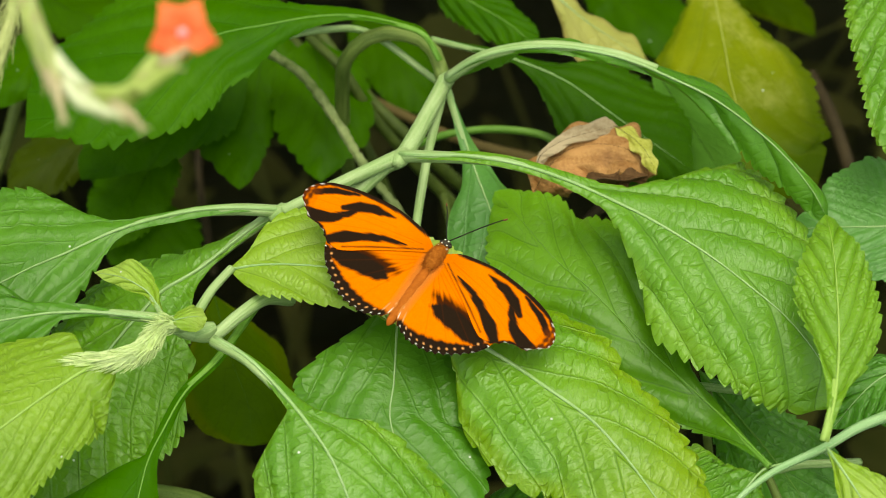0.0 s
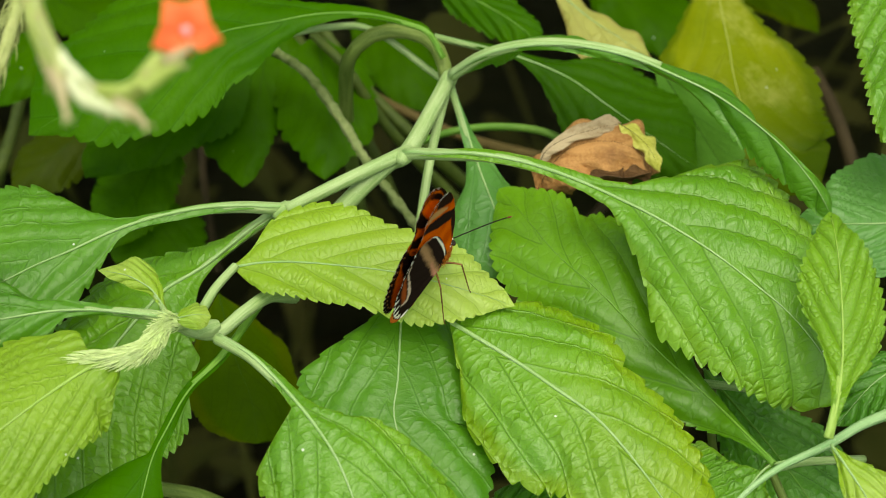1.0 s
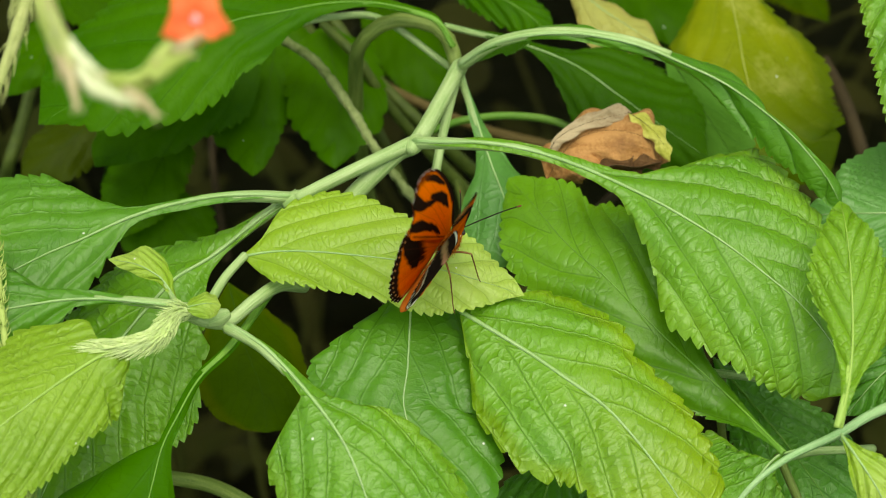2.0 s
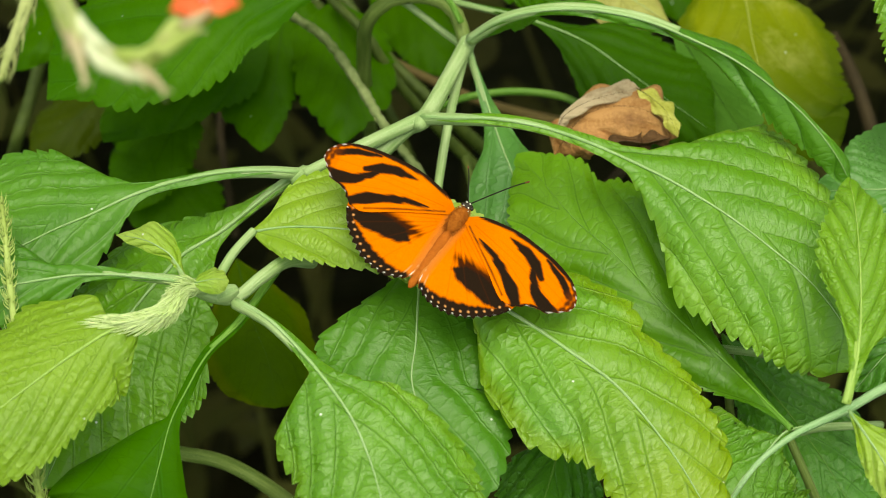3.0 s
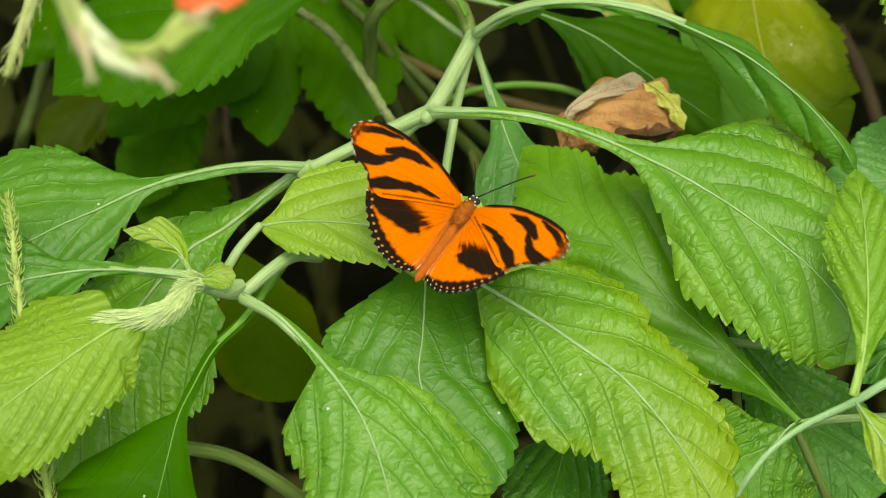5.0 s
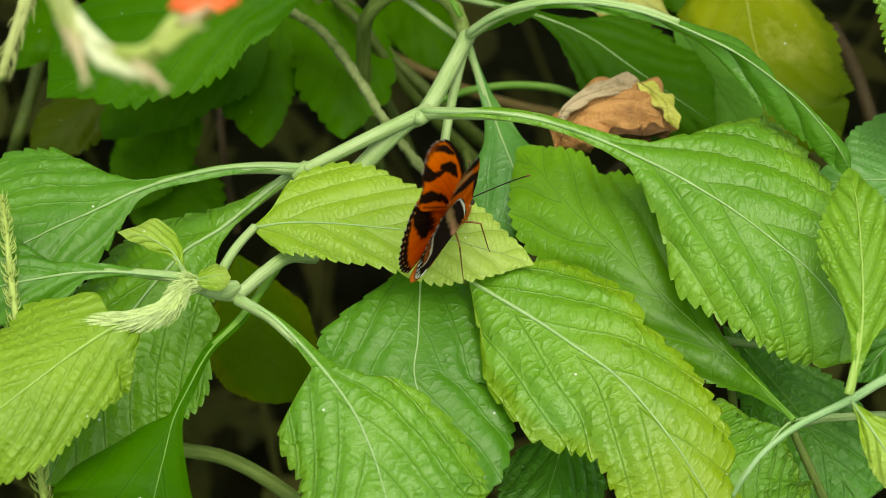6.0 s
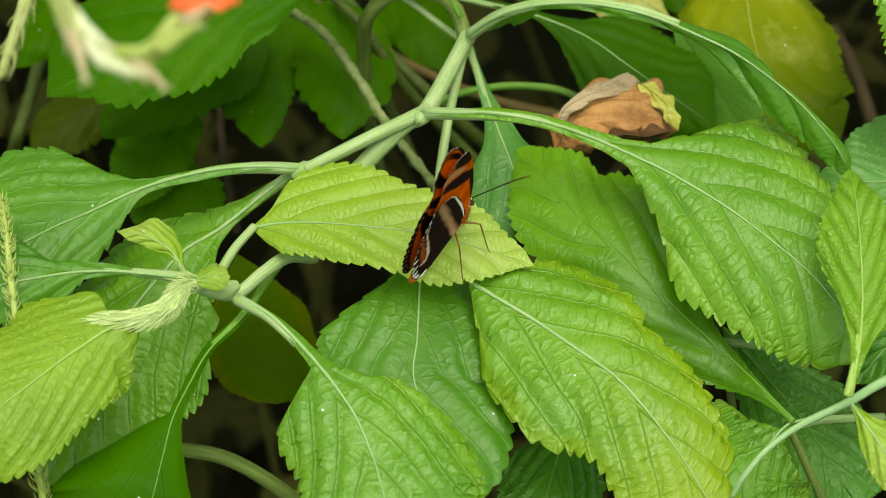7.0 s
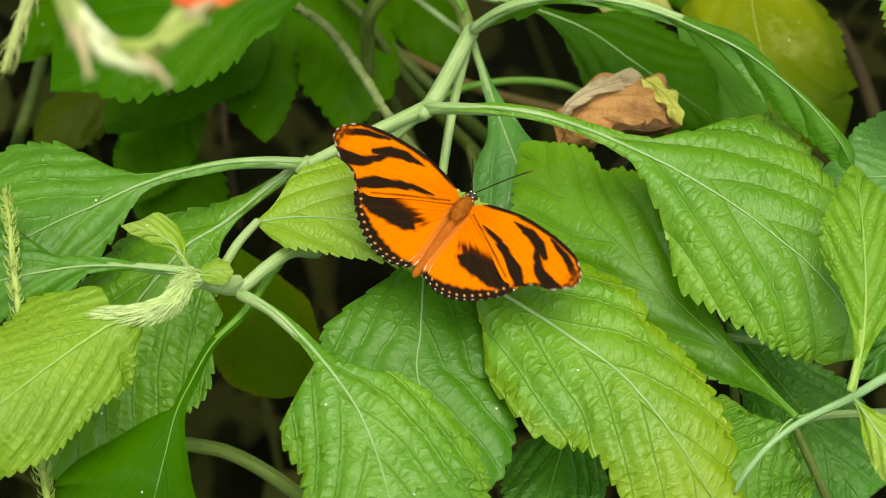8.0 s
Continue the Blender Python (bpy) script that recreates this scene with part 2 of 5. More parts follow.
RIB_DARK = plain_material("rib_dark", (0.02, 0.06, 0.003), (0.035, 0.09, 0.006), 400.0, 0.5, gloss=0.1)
RIB_YELLOW = plain_material("rib_yellow", (0.30, 0.33, 0.05), (0.36, 0.38, 0.08), 400.0, 0.5)
STEM_OLD = stem_material("stem_old", (0.08, 0.13, 0.018), (0.18, 0.235, 0.055), (0.26, 0.30, 0.12), 0.6)
TWIG_TAN = plain_material("twig_tan", (0.095, 0.065, 0.018), (0.18, 0.125, 0.042), 300.0, 0.7, 0.5)
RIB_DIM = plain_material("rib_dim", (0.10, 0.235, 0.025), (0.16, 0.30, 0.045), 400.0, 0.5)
STEM = stem_material("stem", (0.21, 0.325, 0.10), (0.37, 0.465, 0.22), (0.50, 0.60, 0.36))
STEM_BLUE = stem_material("stem_bluish", (0.17, 0.33, 0.115), (0.33, 0.47, 0.24), (0.46, 0.57, 0.38))
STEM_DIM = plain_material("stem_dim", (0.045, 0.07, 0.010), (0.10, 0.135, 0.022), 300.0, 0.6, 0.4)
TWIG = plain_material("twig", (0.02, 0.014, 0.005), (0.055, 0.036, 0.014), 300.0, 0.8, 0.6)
ROUGH = plain_material("rough_stem", (0.06, 0.10, 0.012), (0.28, 0.32, 0.14), 350.0, 0.8, 1.0, 0.001)
HAIR = plain_material("bract", (0.50, 0.62, 0.23), (0.70, 0.78, 0.42), 600.0, 0.55)
SPIKE = plain_material("spike", (0.15, 0.20, 0.030), (0.40, 0.42, 0.17), 190.0, 0.6)
HUSK = plain_material("husk", (0.30, 0.22, 0.11), (0.52, 0.45, 0.28), 240.0, 0.7)
CHAFF = plain_material("chaff", (0.42, 0.45, 0.24), (0.68, 0.68, 0.49), 260.0, 0.6)
LUSH = plain_material("lush_calyx", (0.23, 0.30, 0.04), (0.43, 0.47, 0.17), 220.0, 0.6)
YOUNG = plain_material("young_spike", (0.27, 0.35, 0.07), (0.42, 0.50, 0.15), 300.0, 0.6)
PETAL = plain_material("petal", (0.75, 0.10, 0.03), (0.90, 0.19, 0.06), 250.0, 0.55)
THROAT = plain_material("throat", (0.75, 0.30, 0.35), (0.85, 0.5, 0.5), 500.0, 0.5)
# Near-black soil: the deep shade in the gaps is put into its colour.
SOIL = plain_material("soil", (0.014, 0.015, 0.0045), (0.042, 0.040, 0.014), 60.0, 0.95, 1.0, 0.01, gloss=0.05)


# ---- shapes ----
def V(p):
    return Vector(p)


def spline(points, count):
    """Evenly spaced places along a smooth curve through the points."""
    q = [V(p) for p in points]
    q = [q[0] * 2 - q[1]] + q + [q[-1] * 2 - q[-2]]
    fine = []
    for i in range(1, len(q) - 2):
        a, b, c, d = q[i - 1:i + 3]
        for k in range(24):
            u = k / 24
            fine.append(0.5 * (2 * b + (c - a) * u + (2 * a - 5 * b + 4 * c - d) * u * u + (3 * b - a - 3 * c + d) * u ** 3))
    fine.append(q[-2])
    run = [0.0]
    for a, b in zip(fine, fine[1:]):
        run.append(run[-1] + (b - a).length)
    out, j = [], 0
    for k in range(count + 1):
        s = run[-1] * k / count
        while j < len(fine) - 2 and run[j + 1] < s:
            j += 1
        u = (s - run[j]) / max(run[j + 1] - run[j], 1e-9)
        out.append(fine[j].lerp(fine[j + 1], min(max(u, 0), 1)))
    return out, run[-1]


def tangents(c):
    return [(c[min(i + 1, len(c) - 1)] - c[max(i - 1, 0)]).normalized() for i in range(len(c))]


def tube_data(points, r0, r1, count=None, sides=10, bulge=0.0, knots=0.0, seed=0):
    c, length = spline(points, count or max(12, len(points) * 12))
    t = tangents(c)
    side = t[0].orthogonal().normalized()
    verts, faces = [], []
    rng = random.Random(seed)
    for i, p in enumerate(c):
        if i:
            side = t[i - 1].rotation_difference(t[i]) @ side
        up = t[i].cross(side)
        u = i / (len(c) - 1)
        r = r0 + (r1 - r0) * u + bulge * math.sin(math.pi * u)
        r *= 1 + knots * rng.uniform(-1, 1)
        for k in range(sides):
            a = math.tau * k / sides
            verts.append(p + (side * math.cos(a) + up * math.sin(a)) * r)
    for i in range(len(c) - 1):
        for k in range(sides):
            n = (k + 1) % sides
            faces.append((i * sides + k, i * sides + n, (i + 1) * sides + n, (i + 1) * sides + k))
    faces.append(tuple(range(sides))[::-1])
    faces.append(tuple((len(c) - 1) * sides + k for k in range(sides)))
    return verts, faces


def mesh_object(name, verts, faces, material, parent=None, label="", smooth=True):
    me = bpy.data.meshes.new(name)
    me.from_pydata([tuple(v) for v in verts], [], faces)
    me.materials.append(material)
    if smooth:
        me.shade_smooth()
    ob = new(name, me)
    if parent is not None:
        ob.parent = parent
    if label:
        tagged(ob, label)
    return ob


def joined(pieces):
    verts, faces = [], []
    for v, f in pieces:
        k = len(verts)
        verts += list(v)
        faces += [tuple(i + k for i in face) for face in f]
    return verts, faces


def tube(name, points, r0, r1, material, parent=None, label="", **more):
    v, f = tube_data(points, r0, r1, **more)
    ob = mesh_object(name, v, f, material, parent, label)
    # round and along the stalk, for the streaks of its skin
    sides = more.get("sides", 10)
    ring = np.arange(len(v)) % sides * (math.tau / sides)
    run = [0.0]
    for i in range(sides, len(v), sides):
        run.append(run[-1] + (Vector(v[i]) - Vector(v[i - sides])).length)
    along = np.repeat(np.array(run), sides) * 60.0
    layer = ob.data.attributes.new("bark", "FLOAT_VECTOR", "POINT")
    layer.data.foreach_set("vector", np.stack([np.cos(ring) * 1.7, np.sin(ring) * 1.7, along], 1).astype(np.float32).ravel())
    return ob


def thing(name, at, label, category, group="", kind=""):
    e = new(name)
    e.empty_display_size = 0.02
    return tagged(e, label, category, group, kind)


def smooth_profile(knots, s):
    """A smooth curve through (place, value) knots, with no overshoot."""
    xs, ys = [k[0] for k in knots], [k[1] for k in knots]
    i = 0
    while i < len(xs) - 2 and s > xs[i + 1]:
        i += 1
    slope = []
    for k in range(len(xs)):
        if k in (0, len(xs) - 1):
            a = 1 if k == 0 else k
            slope.append((ys[a] - ys[a - 1]) / (xs[a] - xs[a - 1]))
        else:
            d0 = (ys[k] - ys[k - 1]) / (xs[k] - xs[k - 1])
            d1 = (ys[k + 1] - ys[k]) / (xs[k + 1] - xs[k])
            slope.append(0.0 if d0 * d1 <= 0 else 2 * d0 * d1 / (d0 + d1))
    h = xs[i + 1] - xs[i]
    u = min(max((s - xs[i]) / h, 0), 1)
    return max(0.0, ys[i] * (1 + 2 * u) * (1 - u) ** 2 + slope[i] * h * u * (1 - u) ** 2 + ys[i + 1] * u * u * (3 - 2 * u) + slope[i + 1] * h * u * u * (u - 1))


def leaf(plant, rib, left, right, material, wl, wr, at=0.5, pitch=0.0033, tooth=0.0014, veins=8, quilt=0.0010, arch=0.05,
         wave=0.0008, rad=0.0011, bare=0.0, rib_material=None, label="", name="leaf", seed=1):
    """One leaf: a blade swept along its midrib, with toothed margins, sunken side veins and swollen fields between them.
    left and right reach from the midrib, at that part of its length, to the margins; wl and wr are the margins' outlines."""
    _, length = spline(rib, 10)
    teeth = max(6, round(length / pitch))
    rows, cols = teeth * max(6, round(pitch / 0.0004)), (9 if rib_material is RIB_DARK else 18)
    c, length = spline(rib, rows)
    t = tangents(c)
    k0 = round(at * rows)
    L, R = V(left), V(right)
    verts, blade, vein = [], [], []
    off = random.Random(seed + int(1e4 * abs(rib[0][0]))).uniform(0, 50)
    for i in range(rows + 1):
        s = i / rows
        turn = t[k0].rotation_difference(t[i])
        for j in range(-cols, cols + 1):
            v = abs(j) / cols
            v = v ** 0.9
            side = turn @ (L if j < 0 else R)
            w = smooth_profile(wl if j < 0 else wr, s)
            up = t[i].cross(side).normalized()
            if up.dot(Vector((0, -0.6, 0.8))) < 0:
                up = -up
            hw = side.length
            saw = (teeth * s + (0.35 if j < 0 else 0) + 0.5 * math.sin(9 * s + off)) % 1.0
            notch = 1 - (saw / 0.78) ** 0.5 if saw < 0.78 else ((saw - 0.78) / 0.22) ** 1.4
            size = tooth * (0.65 + 0.6 * noise.noise(Vector((s * teeth * 0.45, off, j / cols))) + 0.35) * min(1.0, (w * hw) / 0.009) ** 2
            lat = v * (w * hw - size * notch * v ** 5)
            phase = 0.66 * veins * (s - 1.8 * lat / length - 1.6 * (lat / length) ** 2) + (0.5 if j < 0 else 0.0)
            phase += 0.16 * noise.noise(Vector((s * 5, v * 2 + (7 if j < 0 else 0), off)))
            swell = abs(math.sin(math.pi * phase)) ** 0.8
            fade = min(1.0, 5 * (1 - v)) * min(1.0, 3 * v) * min(1.0, 3 * w)
            h = (0.5 if rib_material is RIB_DARK else 1.35) * quilt * (swell - 0.7) * fade + arch * hw * w * 4 * v * (1 - v)
            h += wave * v * v * min(1, 2 * w) * math.sin(s * 19 + off + (2 if j < 0 else 0))
            h += 0.35 * quilt * noise.noise(Vector((s * length * 260, (lat if j > 0 else -lat) * 260, off))) * fade
            verts.append(c[i] + side.normalized() * lat + up * h)
            blade.append((s, 0.5 + 0.5 * j / cols))
            vein.append((phase, (lat + 1.8 * s * length) / 2.06))
    n = 2 * cols + 1
    faces = [(i * n + j, i * n + j + 1, i * n + n + j + 1, i * n + n + j) for i in range(rows) for j in range(2 * cols)]
    ob = mesh_object(name, verts, faces, material, plant, label)
    for uv_name, data in (("blade", blade), ("veins", vein)):
        layer = ob.data.uv_layers.new(name=uv_name)
        idx = np.zeros(len(ob.data.loops), dtype=np.int32)
        ob.data.loops.foreach_get("vertex_index", idx)
        layer.data.foreach_set("uv", np.array(data, dtype=np.float32)[idx].ravel())
    up0 = t[k0].cross(R).normalized()
    if up0.dot(Vector((0, -0.6, 0.8))) < 0:
        up0 = -up0
    line = [c[min(rows, round(rows * k / 30))] for k in range(30)]
    if bare:
        stalk = [c[int(rows * u)] - up0 * rad * 1.0 for u in (0, bare * 0.33, bare * 0.66, bare, min(1, bare * 1.25))]
        tube("petiole", stalk, rad * 1.35, rad * 0.9, rib_material or STEM, ob, count=30, sides=10)
    tube("midrib", [p + up0 * rad * 0.12 for p in line], rad * 0.5, rad * 0.05, rib_material or RIB, ob, count=44, sides=8)
    return ob



# ---- ground ----
def ground_sheet():
    steps = [-60, -20, -8, -4] + [-2 + 0.1 * i for i in range(41)] + [4, 8, 20, 60]
    verts = []
    for y in steps:
        for x in steps:
            d = max(abs(x), abs(y))
            h = 0.05 * noise.noise(Vector((x * 2.5, y * 2.5, 3))) if d < 4 else 0.0
            verts.append((x, y, h - 0.04))
    n = len(steps)
    faces = [(j * n + i, j * n + i + 1, (j + 1) * n + i + 1, (j + 1) * n + i) for j in range(n - 1) for i in range(n - 1)]
    tagged(mesh_object("ground", verts, faces, SOIL), "soil under the shrubs, deep shade put into its dark colour", "ground", kind="structure")


ground_sheet()

# ---- the shrub on which the butterfly sits ----
shrub = thing("flowering_shrub", (0, 0, 0), "green shrub with toothed quilted leaves and pale stems", "shrub")
right_shrub = thing("flowering_shrub", (0, 0, 0), "shrub with pale bluish stem and toothed light leaves", "shrub")
back_shrub = thing("undergrowth_shrub", (0, 0, 0), "yellowing and dark green leaves on a shrub behind", "shrub")

leaf(shrub, [(-0.0487, 0.0092, 0.5510), (-0.0407, 0.0090, 0.5528), (-0.0319, 0.0084, 0.5535), (-0.0201, 0.0067, 0.5538), (-0.0056, 0.0047, 0.5532), (0.0105, 0.0016, 0.5505), (0.0243, -0.0003, 0.5463)],
     (0.0055, 0.0191, 0.0040), (0.0019, -0.0124, -0.0056), PALE,
     [(0.00, 0.02), (0.06, 0.26), (0.08, 0.52), (0.12, 0.83), (0.17, 0.96), (0.23, 1.04), (0.35, 0.97), (0.48, 0.82), (0.63, 0.72), (0.77, 0.62), (0.87, 0.40), (0.95, 0.18), (1.00, 0.00)], [(0.00, 0.03), (0.03, 0.37), (0.09, 0.74), (0.25, 0.80), (0.37, 0.85), (0.48, 0.97), (0.62, 1.02), (0.76, 0.80), (0.86, 0.47), (0.94, 0.17), (1.00, 0.00)], at=0.48, veins=8, quilt=0.0006, rad=0.0007, label='pale young leaf under the butterfly')
leaf(shrub, [(0.0078, -0.0036, 0.5435), (0.0147, -0.0089, 0.5428), (0.0247, -0.0163, 0.5414), (0.0345, -0.0245, 0.5398), (0.0428, -0.0310, 0.5378), (0.0495, -0.0386, 0.5355), (0.0589, -0.0501, 0.5293), (0.0670, -0.0609, 0.5206), (0.0725, -0.0688, 0.5128)],
     (-0.0093, -0.0217, -0.0129), (0.0157, 0.0194, -0.0003), RIPE,
     [(0.00, 0.03), (0.03, 0.21), (0.09, 0.60), (0.13, 0.86), (0.25, 0.98), (0.33, 1.03), (0.41, 0.93), (0.57, 0.75), (0.64, 0.78), (0.80, 0.63), (0.93, 0.36), (1.00, 0.00)], [(0.00, 0.03), (0.05, 0.40), (0.09, 0.77), (0.19, 0.98), (0.26, 1.03), (0.36, 0.98), (0.44, 0.79), (0.53, 0.80), (0.67, 0.72), (0.82, 0.54), (0.92, 0.40), (1.00, 0.00)], at=0.35, pitch=0.0054, tooth=0.0020, veins=7, quilt=0.0011, rad=0.0012, arch=0.08)
leaf(shrub, [(-0.0513, -0.0134, 0.5477), (-0.0422, -0.0218, 0.5487), (-0.0334, -0.0317, 0.5466), (-0.0261, -0.0415, 0.5445), (-0.0204, -0.0504, 0.5417), (-0.0162, -0.0599, 0.5379), (-0.0133, -0.0693, 0.5341), (-0.0106, -0.0769, 0.5264), (-0.0086, -0.0818, 0.5178)],
     (-0.0177, -0.0064, -0.0091), (0.0251, 0.0069, -0.0051), FRESH,
     [(0.00, 0.02), (0.33, 0.09), (0.35, 0.43), (0.40, 0.95), (0.47, 1.03), (0.58, 0.99), (0.66, 1.03), (0.85, 0.82), (0.97, 0.37), (1.00, 0.00)], [(0.00, 0.02), (0.12, 0.04), (0.23, 0.08), (0.33, 0.12), (0.41, 0.32), (0.46, 0.56), (0.53, 0.77), (0.60, 0.92), (0.66, 1.00), (0.73, 1.01), (0.83, 0.98), (0.95, 0.70), (1.00, 0.00)], at=0.68, pitch=0.0044, tooth=0.0018, veins=9, quilt=0.0011, rad=0.0012, bare=0.2, arch=0.08)
leaf(shrub, [(-0.0048, 0.0089, 0.5411), (-0.0053, -0.0018, 0.5378), (-0.0058, -0.0146, 0.5339), (-0.0067, -0.0248, 0.5307), (-0.0033, -0.0364, 0.5272), (0.0009, -0.0484, 0.5235), (0.0030, -0.0594, 0.5148)],
     (-0.0258, -0.0069, -0.0057), (0.0224, -0.0011, -0.0039), CALM,
     [(0.00, 0.03), (0.05, 0.30), (0.11, 0.57), (0.16, 0.78), (0.23, 0.99), (0.40, 1.01), (0.50, 1.01), (0.78, 0.78), (1.00, 0.00)], [(0.00, 0.10), (0.04, 0.50), (0.09, 0.85), (0.17, 1.05), (0.33, 1.10), (0.68, 0.95), (0.86, 0.63), (1.00, 0.00)], at=0.46, veins=6, quilt=0.0008, rad=0.0007)
leaf(shrub, [(-0.0050, 0.0457, 0.5604), (0.0033, 0.0404, 0.5642), (0.0137, 0.0364, 0.5674), (0.0270, 0.0330, 0.5673), (0.0403, 0.0286, 0.5651), (0.0519, 0.0235, 0.5626), (0.0619, 0.0176, 0.5608), (0.0745, 0.0085, 0.5580), (0.0857, 0.0002, 0.5537), (0.0953, -0.0080, 0.5494), (0.1038, -0.0163, 0.5414), (0.1074, -0.0231, 0.5340)],
     (0.0221, 0.0271, 0.0002), (-0.0096, -0.0211, -0.0145), FRESH,
     [(0.00, 0.02), (0.18, 0.07), (0.29, 0.07), (0.37, 0.10), (0.43, 0.19), (0.47, 0.42), (0.50, 0.67), (0.53, 0.92), (0.55, 1.03), (0.64, 0.94), (0.74, 0.78), (0.84, 0.48), (0.93, 0.22), (1.00, 0.00)], [(0.00, 0.02), (0.18, 0.07), (0.30, 0.07), (0.36, 0.09), (0.42, 0.14), (0.46, 0.34), (0.52, 0.61), (0.57, 0.95), (0.60, 1.04), (0.65, 1.02), (0.72, 0.98), (0.79, 0.92), (0.89, 0.72), (0.97, 0.43), (1.00, 0.00)], at=0.62, pitch=0.0054, tooth=0.0022, veins=10, quilt=0.0011, rad=0.0013, bare=0.32, arch=0.08)
leaf(shrub, [(0.0078, 0.0767, 0.5627), (0.0145, 0.0720, 0.5721), (0.0236, 0.0688, 0.5783), (0.0341, 0.0667, 0.5812), (0.0446, 0.0641, 0.5822), (0.0566, 0.0607, 0.5812), (0.0684, 0.0548, 0.5794), (0.0786, 0.0487, 0.5775), (0.0884, 0.0400, 0.5748), (0.0966, 0.0305, 0.5719), (0.1037, 0.0227, 0.5659), (0.1079, 0.0177, 0.5590)],
     (0.0036, 0.0102, -0.0058), (-0.0025, -0.0009, -0.0092), CALM,
     [(0.00, 0.02), (0.27, 2.10), (0.42, 0.53), (0.55, 0.82), (0.61, 1.28), (0.66, 1.09), (0.75, 0.34), (0.85, 0.22), (0.95, 0.42), (1.00, 0.00)], [(0.00, 0.02), (0.26, 0.21), (0.42, 0.30), (0.53, 0.23), (0.64, 0.64), (0.72, 0.92), (0.78, 1.06), (0.89, 0.83), (0.96, 0.47), (1.00, 0.00)], at=0.70, veins=10, rad=0.0013, bare=0.4)
leaf(shrub, [(-0.0362, 0.0301, 0.5538), (-0.0474, 0.0267, 0.5573), (-0.0591, 0.0249, 0.5576), (-0.0708, 0.0219, 0.5567), (-0.0802, 0.0182, 0.5556), (-0.0908, 0.0124, 0.5538), (-0.0992, 0.0083, 0.5525), (-0.1075, 0.0034, 0.5510), (-0.1180, 0.0011, 0.5468), (-0.1316, -0.0014, 0.5406)],
     (-0.0188, 0.0249, 0.0022), (0.0057, -0.0180, -0.0109), CALM,
     [(0.00, 0.02), (0.11, 0.05), (0.27, 0.04), (0.37, 0.07), (0.42, 0.14), (0.46, 0.35), (0.49, 0.63), (0.52, 0.86), (0.58, 0.93), (0.65, 1.02), (0.83, 0.96), (0.92, 0.55), (1.00, 0.00)], [(0.00, 0.02), (0.11, 0.06), (0.27, 0.11), (0.38, 0.08), (0.42, 0.11), (0.49, 0.34), (0.55, 0.59), (0.63, 0.89), (0.71, 1.03), (0.79, 0.86), (0.91, 0.41), (1.00, 0.00)], at=0.72, pitch=0.0048, tooth=0.0018, veins=11, rad=0.0013, bare=0.35)
leaf(shrub, [(-0.0637, -0.0133, 0.5540), (-0.0735, -0.0135, 0.5557), (-0.0824, -0.0114, 0.5546), (-0.0923, -0.0117, 0.5545), (-0.1021, -0.0134, 0.5540), (-0.1105, -0.0153, 0.5534), (-0.1194, -0.0155, 0.5497), (-0.1315, -0.0167, 0.5440)],
     (-0.0105, 0.0183, 0.0002), (0.0008, -0.0077, -0.0077), CALM,
     [(0.00, 0.02), (0.14, 0.05), (0.26, 0.11), (0.40, 0.20), (0.45, 0.27), (0.47, 0.51), (0.51, 0.99), (0.64, 0.94), (0.84, 0.63), (1.00, 0.00)], [(0.00, 0.02), (0.14, 0.08), (0.37, 0.19), (0.41, 0.50), (0.51, 0.73), (0.63, 0.97), (0.78, 1.04), (0.95, 0.53), (1.00, 0.00)], at=0.73, veins=9, rad=0.0011, bare=0.25)
leaf(shrub, [(-0.0351, 0.0329, 0.5529), (-0.0434, 0.0292, 0.5491), (-0.0509, 0.0247, 0.5450), (-0.0583, 0.0195, 0.5416), (-0.0669, 0.0136, 0.5398), (-0.0711, 0.0087, 0.5383), (-0.0792, -0.0028, 0.5348), (-0.0857, -0.0140, 0.5314), (-0.0908, -0.0252, 0.5261), (-0.0959, -0.0379, 0.5186), (-0.0999, -0.0460, 0.5126)],
     (-0.0159, 0.0106, -0.0039), (0.0206, -0.0167, -0.0123), MID,
     [(0.00, 0.02), (0.08, 0.09), (0.15, 0.17), (0.23, 0.39), (0.30, 0.63), (0.35, 0.80), (0.42, 1.10), (0.58, 1.06), (0.75, 0.95), (0.90, 0.73), (1.00, 0.00)], [(0.00, 0.02), (0.07, 0.05), (0.20, 0.05), (0.26, 0.11), (0.29, 0.29), (0.32, 0.62), (0.42, 0.77), (0.52, 1.05), (0.57, 1.06), (0.64, 0.99), (0.79, 0.74), (0.94, 0.33), (1.00, 0.00)], at=0.65, pitch=0.0046, tooth=0.0017, veins=9, quilt=0.001, rad=0.0013, bare=0.2)
leaf(shrub, [(-0.0741, -0.0248, 0.5532), (-0.0783, -0.0307, 0.5549), (-0.0829, -0.0334, 0.5541), (-0.0904, -0.0408, 0.5536), (-0.0991, -0.0492, 0.5520), (-0.1053, -0.0548, 0.5503), (-0.1133, -0.0593, 0.5462), (-0.1263, -0.0635, 0.5359)],
     (-0.0154, 0.0169, -0.0020), (0.0073, -0.0124, -0.0110), CITRON,
     [(0.00, 0.02), (0.07, 0.19), (0.18, 0.80), (0.27, 1.05), (0.39, 0.99), (0.54, 0.99), (0.86, 0.62), (1.00, 0.00)], [(0.00, 0.02), (0.10, 0.57), (0.13, 0.95), (0.28, 0.91), (0.40, 0.97), (0.51, 1.03), (0.60, 0.99), (0.70, 0.89), (0.85, 0.63), (0.96, 0.27), (1.00, 0.00)], at=0.46, rib_material=RIB_LIME, veins=12, quilt=0.001, rad=0.001, arch=0.08)
